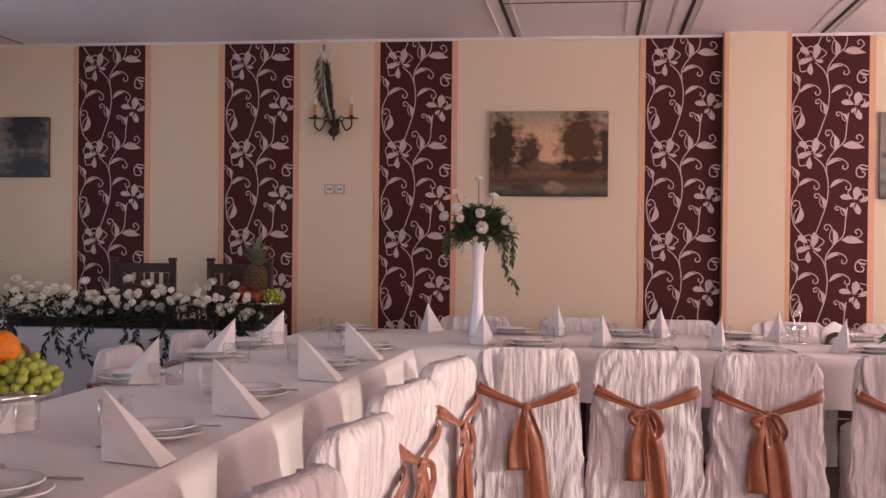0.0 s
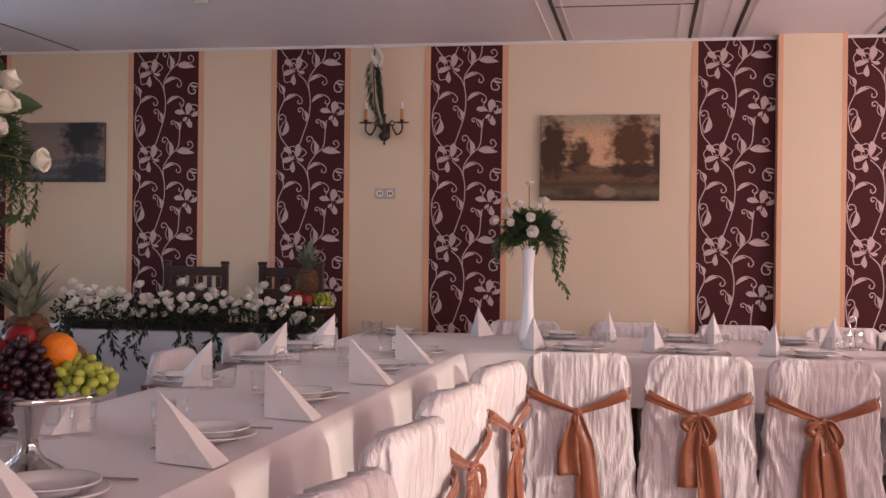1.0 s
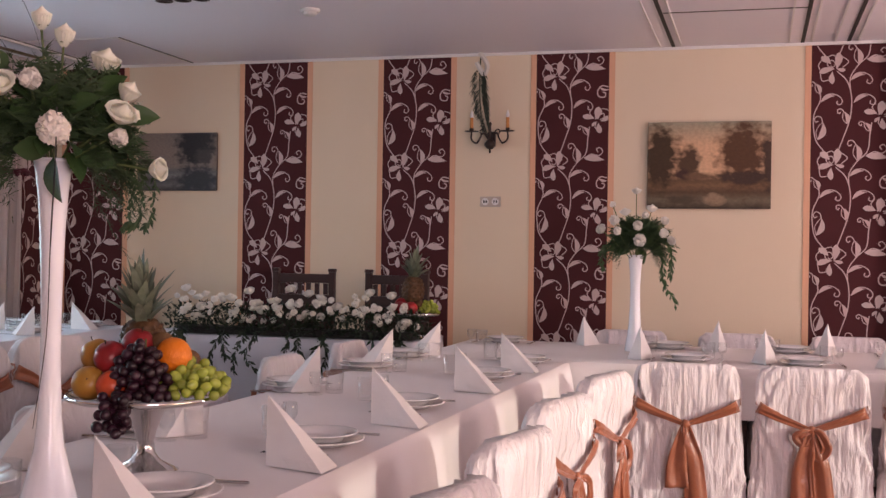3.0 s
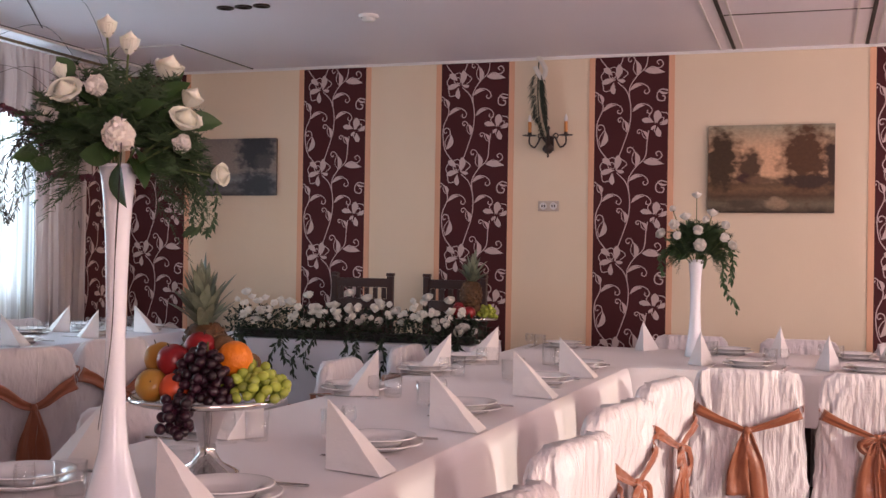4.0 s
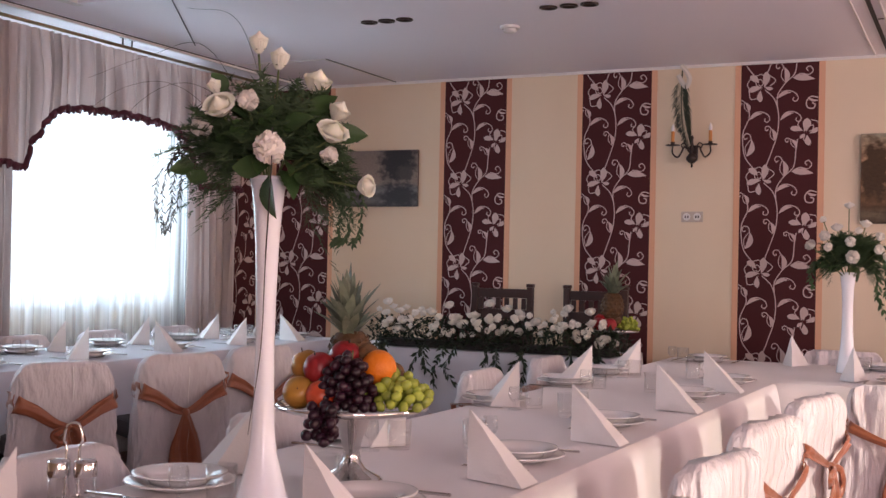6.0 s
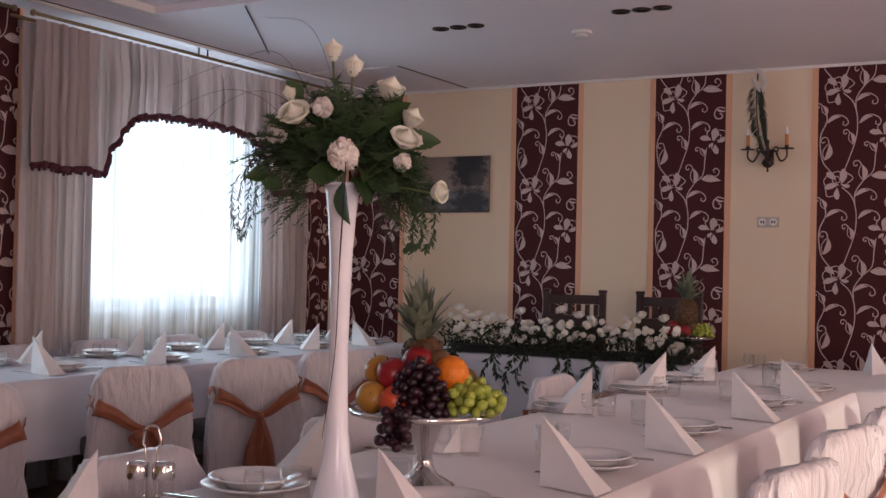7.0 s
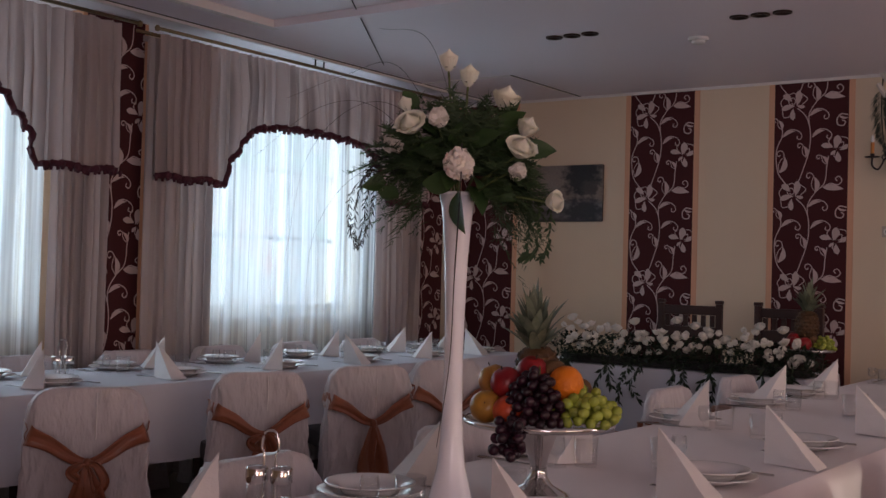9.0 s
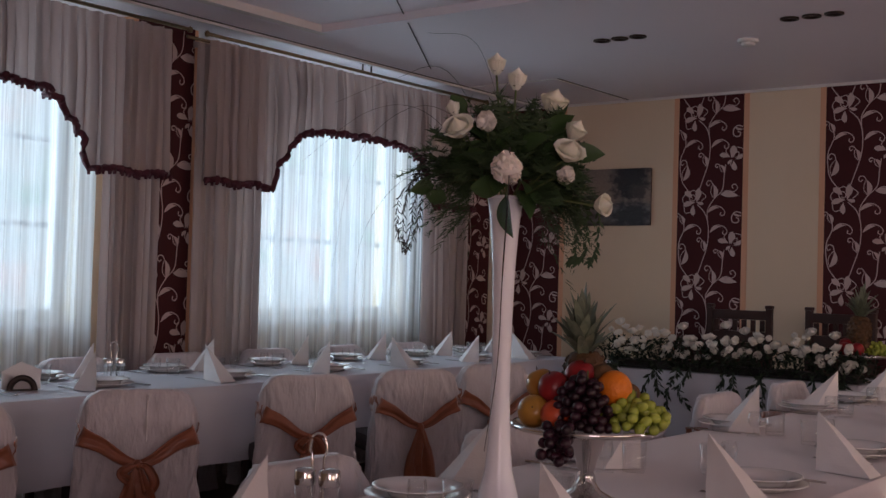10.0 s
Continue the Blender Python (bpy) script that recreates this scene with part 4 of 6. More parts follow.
for k in range(130):
    f = k / 129
    z = -0.06 - 0.46 * f
    x = -0.02 + 0.07 * f ** 2
    s = 1 if k % 2 else -1
    ln = 0.12 * (0.5 + 0.5 * math.sin(math.pi * min(1, f + 0.2)))
    p0 = Vector((x, -0.005, z))
    p1 = p0 + Vector((s * ln * rnd.uniform(0.35, 0.7), rnd.uniform(-0.05, 0.0), -ln * 0.8))
    d = Vector((0.007, -0.004, 0.002))
    b0 = len(vs)
    mid = (p0 + p1) / 2 + Vector((s * 0.008, -0.006, 0))
    vs += [tuple(p0), tuple(mid + d), tuple(p1), tuple(mid - d)]
    fs.append((b0, b0 + 1, b0 + 2, b0 + 3))
raw("frond", vs, fs, M_PALM, sp)
ribbon("bow", [(-0.02, -0.01, 0.05), (0.02, -0.02, 0.0), (0.045, -0.03, -0.06), (0.02, -0.025, -0.11), (-0.02, -0.02, -0.06), (-0.04, -0.015, -0.02)], 0.035, M_RIBBON, sp, label="white bow")

so = thing("wall_socket", "double white wall socket with a switch", "socket", pose(-1.89, YB, 1.675))
# cream plate, its shading put into a darker beige-grey base colour
M_SOCKET = material("shaded_cream_plastic", (0.52, 0.45, 0.38), 0.4, scale=10)
part("plate", box(-0.078, 0.078, -0.014, -0.001, -0.038, 0.038, 0.005), M_SOCKET, so)
for s in (-1, 1):
    vs, fs = lathe([(0.027, -0.0125), (0.027, -0.0165), (0.022, -0.0165), (0.020, -0.0145), (0.0, -0.0145)], 24)
    inset = raw("insert", [(x + s * 0.038, z, y) for x, y, z in vs], fs, M_WHITE, so)
    for q in (-0.009, 0.009):
        part("pin_hole", box(s * 0.038 + q - 0.005, s * 0.038 + q + 0.005, -0.0165, -0.0145, -0.009, 0.009, 0.001), M_BLACK, inset)

# ---- two dark wooden chairs behind the head table ----


def wooden_chair(x, y, a):
    c = thing("wooden_chair", "dark stained carved wooden armchair behind the head table", "chair", pose(x, y, 0, 0, 0, a), group="head table chairs")
    for s in (-1, 1):
        part("post", box(s * 0.215 - 0.022, s * 0.215 + 0.022, 0.20, 0.245, 0, 1.14, 0.006), M_DARKWOOD, c)
        part("finial", box(s * 0.215 - 0.026, s * 0.215 + 0.026, 0.196, 0.249, 1.14, 1.165, 0.008), M_DARKWOOD, c)
        part("leg", box(s * 0.21 - 0.022, s * 0.21 + 0.022, -0.235, -0.19, 0, 0.44, 0.006), M_DARKWOOD, c)
    part("crest_rail", box(-0.192, 0.192, 0.208, 0.238, 1.06, 1.125, 0.006), M_DARKWOOD, c)
    part("lower_rail", box(-0.192, 0.192, 0.208, 0.238, 0.90, 0.975, 0.006), M_DARKWOOD, c)
    part("back_panel", box(-0.192, 0.192, 0.212, 0.234, 0.50, 0.897, 0.004), M_DARKWOOD, c)
    for k in range(6):
        q = -0.165 + 0.066 * k
        part("slat", box(q - 0.016, q + 0.016, 0.213, 0.233, 0.977, 1.058, 0.003), M_DARKWOOD, c)
    part("seat", box(-0.235, 0.235, -0.24, 0.195, 0.441, 0.49, 0.012), M_DARKWOOD, c)


wooden_chair(-3.155, 7.45, 2)
wooden_chair(-2.46, 7.45, -2)
# ---- tableware ----


def lathe_part(name, profile, mat, parent, n=32, at=(0, 0, 0), label=""):
    vs, fs = lathe(profile, n)
    return raw(name, [(x + at[0], y + at[1], z + at[2]) for x, y, z in vs], fs, mat, parent, label)


Z0 = TOP + 0.0085


def make_plates():
    t = thing("plate_stack", "stack of white china dinner and soup plates", "plates", pose(0, 0, -5), group="place settings")
    for name, r, z, deep in (("dinner_plate", 0.130, 0.0, 0.016), ("soup_plate", 0.112, 0.0095, 0.024)):
        lathe_part(name, [(0.0, 0.004), (r * 0.55, 0.004), (r * 0.62, 0.002), (r * 0.66, deep * 0.45), (r * 0.74, deep * 0.72), (r * 0.97, deep), (r, deep + 0.001), (r, deep + 0.004), (r * 0.96, deep + 0.0042),
                          (r * 0.73, deep * 0.72 + 0.005), (r * 0.64, deep * 0.45 + 0.004), (r * 0.58, 0.009), (0.0, 0.008)], M_CHINA, t, 40, (0, 0, z))
    return t


def make_tumbler():
    t = thing("tumbler", "clear straight glass tumbler beside the plates", "glass", pose(0, 0, -5), group="drinking glasses")
    lathe_part("body", [(0.0, 0.0), (0.030, 0.0), (0.033, 0.004), (0.036, 0.085), (0.0345, 0.0855), (0.0315, 0.016), (0.028, 0.012), (0.0, 0.012)], M_GLASS, t, 24)
    return t


def make_liqueur():
    t = thing("stemmed_glass", "small clear stemmed glass beside the plates", "glass", pose(0, 0, -5), group="drinking glasses")
    lathe_part("foot", [(0.0, 0.001), (0.026, 0.001), (0.027, 0.003), (0.006, 0.007), (0.004, 0.012), (0.004, 0.03)], M_GLASS, t, 24)
    lathe_part("bowl", [(0.004, 0.030), (0.016, 0.036), (0.024, 0.052), (0.023, 0.075), (0.020, 0.088), (0.019, 0.088), (0.022, 0.075), (0.0225, 0.053), (0.014, 0.039), (0.0, 0.036)], M_GLASS, t, 24)
    return t


def make_napkin():
    """Upright folded napkin: a tall straight edge, a slanting edge and a crease in front."""
    t = thing("folded_napkin", "white paper napkin folded upright into a pointed sail", "napkin", pose(0, 0, -5), group="folded napkins")
    A, L, F, R, B = (-0.071, 0.006, 0.178), (-0.073, 0.0, 0.0), (0.076, -0.098, 0.0), (0.108, 0.0, 0.0), (0.03, 0.05, 0.0)
    for name, tris in (("front_panel", ((A, L, F), (A, F, R))), ("back_panel", ((A, R, B), (A, B, L)))):
        bm = bmesh.new()
        for tri in tris:
            bm.faces.new([bm.verts.new(p) for p in tri])
        bmesh.ops.remove_doubles(bm, verts=bm.verts[:], dist=0.0005)
        bmesh.ops.subdivide_edges(bm, edges=bm.edges[:], cuts=6, use_grid_fill=True)
        for v in bm.verts:
            v.co += (Vector((0, 1, 0)) * 0.004 * noise.noise(v.co * 18) + Vector((1, 0, 0)) * 0.002 * noise.noise(v.co * 30)) * min(1, v.co.z / 0.03)
        part(name, bm, M_PAPER, t)
    return t


def make_fork():
    t = thing("fork", "polished steel fork beside the plates", "cutlery", pose(0, 0, -5), group="cutlery")
    bm = bmesh.new()
    for y0, y1, w in ((-0.09, 0.02, 0.009), (0.02, 0.045, 0.011)):
        box(-w / 2, w / 2, y0, y1, 0.001, 0.004, 0.001, bm)
    part("handle", bm, M_STEEL, t)
    for k in range(4):
        x = -0.0085 + k * 0.0057
        part("tine", box(x - 0.0013, x + 0.0013, 0.0455, 0.095, 0.0015, 0.0035), M_STEEL, t)
    return t


def make_knife():
    t = thing("knife", "polished steel knife beside the plates", "cutlery", pose(0, 0, -5), group="cutlery")
    part("handle", box(-0.006, 0.006, -0.105, -0.005, 0.001, 0.007, 0.002), M_STEEL, t)
    part("blade", box(-0.009, 0.007, -0.0045, 0.10, 0.0015, 0.0035, 0.001), M_STEEL, t)
    return t


plates, tumbler, liqueur, napkin, fork, knife = make_plates(), make_tumbler(), make_liqueur(), make_napkin(), make_fork(), make_knife()
USED = set()


def put(ob, x, y, a=0.0):
    m = pose(x, y, Z0, 0, 0, a)
    if ob.name not in USED:
        USED.add(ob.name)
        ob.matrix_basis = m
        return ob
    return copy_thing(ob, m)


def setting(x, y, a):
    """A place laid for one: a is the way its guest faces."""
    f = Vector((-math.sin(radians(a)), math.cos(radians(a))))
    r = Vector((f.y, -f.x))
    jit = random.Random(int(x * 1000) + int(y * 77))
    j = lambda q=0.012: jit.uniform(-q, q)

    def at(u, v):
        p = Vector((x, y)) + r * (u + j()) + f * (v + j())
        return p.x, p.y

    put(plates, *at(0, 0))
    put(fork, *at(-0.175, -0.01), a + 4 * j(1))
    put(knife, *at(0.175, -0.01), a + 4 * j(1))
    put(tumbler, *at(0.10, 0.19))
    put(liqueur, *at(0.17, 0.15))


for x, y in ((-1.215, 2.20), (-1.165, 2.95), (-1.145, 3.77), (-1.11, 4.76), (-1.09, 5.47)):
    setting(x, y, 90)
for (x, y), a in zip(((-1.222, 1.925), (-1.168, 2.613), (-1.149, 3.359), (-1.122, 4.274), (-1.115, 5.07)), (15, 16, 18, 18, 19)):
    put(napkin, x + 0.070, y + 0.021, a)
for y in (2.16, 3.02, 4.12, 4.96, 5.55):
    setting(-1.72, y, -90)
for (x, y), a in zip(((-1.72, 1.60), (-1.73, 2.40), (-1.60, 2.955), (-1.656, 4.04), (-1.696, 5.03), (-1.647, 5.68)), (180, 182, 206, 172, 200, 196)):
    put(napkin, x, y, a)
for x in (-0.33, 0.26, 0.84, 1.45, 2.05):
    setting(x, 5.93, 0)
for x in (-1.45, -0.46, 0.21, 0.83, 1.5):
    setting(x, 6.68, 180)
for x, y, a in ((-0.575, 5.93, 108), (0.045, 5.95, 104), (0.635, 5.93, 110), (1.25, 5.93, 106), (-0.97, 6.70, 100), (-0.21, 6.62, 110), (0.38, 6.62, 104), (1.02, 6.5, 98), (1.75, 6.55, 100)):
    put(napkin, x, y, a)
for k, y in enumerate((2.5, 3.2, 3.95, 4.7, 5.4, 6.1, 6.7)):
    setting(-4.35, y, 90)
    setting(-4.80, y - 0.05, -90)
    put(napkin, -4.26, y - 0.16, 175 if k % 2 else 20)
    put(napkin, -4.72, y + 0.16, 170 + 8 * (k % 3))

# ---- condiment sets and napkin holders ----


def condiment_set(x, y, a):
    t = thing("condiment_set", "chrome condiment caddy with two glass shakers and a loop handle", "condiment set", pose(x, y, Z0, 0, 0, a), group="condiment sets")
    lathe_part("base", [(0.0, 0.0), (0.062, 0.0), (0.064, 0.006), (0.055, 0.010), (0.0, 0.010)], M_CHROME, t, 28)
    for s in (-1, 1):
        sh = lathe_part("shaker", [(0.0, 0.011), (0.022, 0.011), (0.024, 0.02), (0.022, 0.062), (0.0, 0.062)], M_GLASS, t, 20, (s * 0.029, 0, 0))
        lathe_part("lid", [(0.024, 0.063), (0.025, 0.066), (0.025, 0.094), (0.022, 0.099), (0.0, 0.101)], M_CHROME, sh, 20, (s * 0.029, 0, 0), "chrome lid")
    vs, fs = tube(spline([(-0.014, 0.0, 0.01), (-0.014, 0.004, 0.12), (-0.02, 0.004, 0.14), (-0.012, 0.004, 0.175), (0.012, 0.004, 0.175), (0.02, 0.004, 0.14), (0.014, 0.004, 0.12), (0.014, 0.0, 0.01)], 6), 0.0032, 8)
    raw("handle", vs, fs, M_CHROME, t)


condiment_set(-1.78, 1.88, 25)
condiment_set(1.12, 6.42, 10)
condiment_set(-4.62, 3.45, 60)


def napkin_holder(x, y, a):
    t = thing("napkin_holder", "dark half-round napkin holder with white paper napkins", "napkin holder", pose(x, y, Z0, 0, 0, a), group="napkin holders")
    for s in (-1, 1):
        vs, fs = [], []
        n = 18
        for k in range(n + 1):
            q = math.pi * k / n
            for rr in (0.065, 0.038):
                for d in (0.0, 0.003):
                    vs.append((rr * math.cos(q), s * 0.022 + d, 0.003 + rr * math.sin(q)))
        for k in range(n):
            b = k * 4
            for p, q in ((0, 1), (1, 3), (3, 2), (2, 0)):
                fs.append((b + p, b + q, b + 4 + q, b + 4 + p))
        raw("side_plate", vs, fs, M_IRON, t)
    part("base", box(-0.065, 0.065, -0.024, 0.027, 0.0, 0.004), M_IRON, t)
    for k in range(6):
        bm = bmesh.new()
        o = -0.015 + k * 0.006
        v = [bm.verts.new(p) for p in ((-0.08, o, 0.006), (0.08, o + 0.002, 0.006), (0.075 + 0.003 * k, o + 0.006, 0.085), (0.0, o + 0.003, 0.115 + 0.004 * (k % 3)), (-0.078, o + 0.004, 0.08))]
        bm.faces.new(v)
        bmesh.ops.solidify(bm, geom=bm.faces[:], thickness=0.001)
        part("napkin", bm, M_PAPER, t, "white paper napkin")


napkin_holder(-4.42, 2.82, 70)
napkin_holder(1.32, 6.42, 15)

# ---- flowers ----
M_ROSE = material("ivory_petal", (0.90, 0.90, 0.74), 0.5, second=(0.88, 0.90, 0.80), scale=30, bump=0.1, sub=0.15)
M_ROSEG = material("white_petal", (0.82, 0.80, 0.75), 0.5, second=(0.74, 0.71, 0.64), scale=25, bump=0.1, spread=0.06)
M_PINK = material("blush_petal", (0.90, 0.84, 0.76), 0.5, second=(0.85, 0.82, 0.75), scale=20, bump=0.1, sub=0.15)
M_LEAF = material("dark_green_leaf", (0.050, 0.105, 0.032), 0.42, second=(0.032, 0.070, 0.022), scale=12, bump=0.2, bump_scale=50)
M_FERN = material("fern_green", (0.050, 0.090, 0.034), 0.6, second=(0.026, 0.055, 0.022), scale=15)
M_STEM = material("green_stem", (0.11, 0.15, 0.05), 0.5, scale=15)
M_TWIG = material("dark_twig", (0.025, 0.022, 0.02), 0.6, scale=15)


def petals(vs, fs, r, z, count, open_, h, width, rnd, curl_=0.25, shut=0.0):
    for k in range(count):
        a0 = 2 * math.pi * (k + rnd.uniform(-0.15, 0.15)) / count
        b = len(vs)
        n, m = 5, 5
        for i in range(n + 1):
            t = i / n
            rr = r * math.sin(math.pi * (0.10 + 0.60 * t)) * (1 - 0.6 * open_) + r * open_ * (0.18 + 0.75 * t) + curl_ * r * max(0, t - 0.7) ** 1.5 * 2
            rr *= 1 - shut * t * t
            zz = z + h * (t - 0.35 * open_ * t * t) - curl_ * h * max(0, t - 0.75)
            w = width * math.sin(math.pi * (0.2 + 0.48 * t)) ** 0.6
            for j in range(m + 1):
                s = j / m - 0.5
                a = a0 + s * w
                rj = rr * (1 + 0.10 * (s * 2) ** 2) + rnd.uniform(-0.01, 0.01) * r
                vs.append((rj * math.cos(a), rj * math.sin(a), zz - 0.05 * h * (2 * s) ** 2 * t + rnd.uniform(-0.045, 0.045) * t * t))
        for i in range(n):
            for j in range(m):
                q = b + i * (m + 1) + j
                fs.append((q, q + 1, q + m + 2, q + m + 1))


def flower_mesh(name, mat, open_, seed, layers=6, slim=1.0, flare=0.35, shut=0.5, tall=0.74):
    """A rose head 1 unit across, opening upwards."""
    rnd = random.Random(seed)
    vs, fs = [], []
    for k in range(layers):
        f = k / max(1, layers - 1)
        petals(vs, fs, 0.09 + 0.41 * f, -0.40 + 0.04 * (1 - f), 3 + k, min(0.9, open_ * f), tall * (1.02 - 0.10 * f * open_ - 0.04 * f), 2.7 - 0.45 * f, rnd, flare * f, shut * (1 - f) ** 1.5 + 0.02)
    vs = [(x * slim, y * slim, z) for x, y, z in vs]
    me = bpy.data.meshes.new(name)
    me.from_pydata(vs, [], fs)
    me.materials.append(mat)
    for p in me.polygons:
        p.use_smooth = True
    return me


def carnation_mesh(name, mat, seed, count):
    """A ball of frilled petals about 1 unit across, each a fan with a ruffled rim that bends over."""
    rnd = random.Random(seed)
    vs, fs = [], []
    n, m = 4, 7
    for k in range(count):
        up = 1 - 1.45 * (k + 0.5) / count
        a = k * 2.39996 + rnd.uniform(-0.3, 0.3)
        flat = math.sqrt(max(0.0, 1 - up * up))
        d = Vector((flat * math.cos(a), flat * math.sin(a), up)).normalized()
        side = d.orthogonal().normalized()
        side.rotate(Matrix.Rotation(rnd.uniform(0, 6.28), 3, d))
        over = d.cross(side)
        ln, wide, bend = rnd.uniform(0.40, 0.52), rnd.uniform(0.17, 0.26), rnd.uniform(0.10, 0.24)
        ph, fr = rnd.uniform(0, 6), rnd.uniform(7, 11)
        b = len(vs)
        for i in range(n + 1):
            t = i / n
            for j in range(m + 1):
                s = 2 * j / m - 1
                p = d * (ln * (0.2 + 0.8 * t) - 0.09 * s * s * t - 0.10 * t ** 4) + side * (s * wide * (0.2 + 0.8 * t))
                p += over * (bend * t ** 3 + 0.05 * t * t * math.sin(fr * s + ph) + rnd.uniform(-0.015, 0.015) * t) + d * (rnd.uniform(-0.03, 0.03) * t ** 3)
                vs.append(tuple(p))
        for i in range(n):
            for j in range(m):
                q = b + i * (m + 1) + j
                fs.append((q, q + 1, q + m + 2, q + m + 1))
    me = bpy.data.meshes.new(name)
    me.from_pydata(vs, [], fs)
    me.materials.append(mat)
    for p in me.polygons:
        p.use_smooth = True
    return me


def leaf_mesh(name, mat):
    """A pointed leaf 1 long along x, folded along its rib."""
    vs, fs = [], []
    n = 8
    for i in range(n + 1):
        t = i / n
        w = 0.34 * math.sin(math.pi * t ** 0.75) ** 0.9
        z = -0.18 * t * t
        for s in (-1, -0.5, 0, 0.5, 1):
            vs.append((t, s * w, z + 0.10 * abs(s) * w / 0.34 + 0.015 * math.sin(t * 25) * abs(s)))
    for i in range(n):
        for j in range(4):
            q = i * 5 + j
            fs.append((q, q + 1, q + 6, q + 5))
    me = bpy.data.meshes.new(name)
    me.from_pydata(vs, [], fs)
    me.materials.append(mat)
    for p in me.polygons:
        p.use_smooth = True
    return me


ROSES = [flower_mesh("rose_head", M_ROSE, o, k, 8, s, 0.6, 0.5, h) for k, (o, s, h) in enumerate(((0.26, 0.74, 0.95), (0.38, 0.88, 0.88), (0.52, 0.96, 0.80)))]
SMALL = [flower_mesh("small_rose_head", M_ROSEG, o, k + 5, 5) for k, o in enumerate((0.5, 0.7, 0.85))]
CARN = carnation_mesh("carnation_head", M_PINK, 3, 95)
CARNW = carnation_mesh("carnation_head", M_ROSEG, 8, 70)
LEAF = leaf_mesh("leaf", M_LEAF)
SEPAL = leaf_mesh("sepal", M_STEM)


def aim(at, way, size, spin=0.0):
    """A pose whose z axis points along way."""
    q = Vector(way).normalized().to_track_quat("Z", "Y")
    return Matrix.Translation(at) @ q.to_matrix().to_4x4() @ Matrix.Rotation(spin, 4, "Z") @ Matrix.Scale(size, 4)


def fern(name, origin, sprays, reach, parent, rnd, hair=0.03, droop=0.25, up=0.2, squash=1.0):
    """Feathery green: fine fronds that spread from one point, each set with hair-thin needles."""
    vs, fs = [], []
    for k in range(sprays):
        a = rnd.uniform(0, 2 * math.pi)
        e = rnd.uniform(-0.6, 1.1) + up
        ln = reach * rnd.uniform(0.6, 1.05)
        d = Vector((math.cos(a) * math.cos(e), math.sin(a) * math.cos(e) * squash, math.sin(e)))
        side = d.cross(Vector((0, 0, 1))).normalized()
        p0 = Vector(origin)
        for i in range(26):
            t = 0.2 + 0.8 * i / 25
            p = p0 + d * (ln * t) + Vector((0, 0, -droop * ln * t * t))
            if abs(p.x) < 0.085 and p.z < 0.045:
                continue
            w = hair * (1.3 - t) * 1.6
            for s in (-1, 1):
                q = p + side * (s * w * rnd.uniform(0.5, 1.1)) + d * (w * 0.5) + Vector((rnd.uniform(-1, 1), rnd.uniform(-1, 1), rnd.uniform(-1, 1))) * hair * 0.45
                b = len(vs)
                u = d * 0.0016 + Vector((0, 0, 0.0012))
                vs += [tuple(p - u), tuple(p + u), tuple(q)]
                fs.append((b, b + 1, b + 2))
    return raw(name, vs, fs, M_FERN, parent, "feathery green fern")


def leafy_twig(name, ctrl, parent, mat, rnd, leaf_len=0.022, every=2, thick=0.0016, both=True, slim=0.17):
    pts = spline(ctrl, 9)
    vs, fs = tube(pts, thick, 4, taper=0.5)
    if leaf_len:
        for i in range(3, len(pts), every):
            d = (pts[i] - pts[i - 1]).normalized()
            for s in ((-1, 1) if both else (rnd.choice((-1, 1)),)):
                o = (d + Vector((rnd.uniform(-1, 1), rnd.uniform(-1, 1), rnd.uniform(-1, 0.6))) * 0.9).normalized()
                w = o.cross(Vector((rnd.uniform(-1, 1), 1, 0.2))).normalized() * leaf_len * slim
                b = len(vs)
                q = pts[i] + o * leaf_len * rnd.uniform(0.7, 1.2)
                mid = (pts[i] + q) / 2
                vs += [tuple(pts[i]), tuple(mid + w), tuple(q), tuple(mid - w)]
                fs.append((b, b + 1, b + 2, b + 3))
    ob = raw(name, vs, fs, mat, parent, "", smooth=False)
    ob["kind"] = "stuff"
    return ob


# tall vase with a bouquet on the long table
VX, VY = -1.372, 2.006
vase = thing("tall_vase", "tall slender white glass vase on the long table", "vase", pose(VX, VY, Z0))
lathe_part("body", [(0.062, 0.012), (0.054, 0.040), (0.043, 0.080), (0.0305, 0.130), (0.0243, 0.19), (0.0212, 0.27), (0.0200, 0.36), (0.0215, 0.46), (0.0250, 0.57), (0.0305, 0.65), (0.0350, 0.69), (0.0385, 0.712),
                    (0.0365, 0.712), (0.028, 0.66), (0.021, 0.57), (0.017, 0.48), (0.015, 0.42), (0.0, 0.38)], M_VASE, vase, 48)
lathe_part("foot", [(0.0, 0.0), (0.065, 0.0), (0.068, 0.003), (0.067, 0.008), (0.0621, 0.012)], M_VASE, vase, 48)
lathe_part("lip", [(0.0385, 0.712), (0.0400, 0.714), (0.0400, 0.7175), (0.0385, 0.719), (0.0360, 0.716), (0.0365, 0.712)], M_VASE, vase, 48)


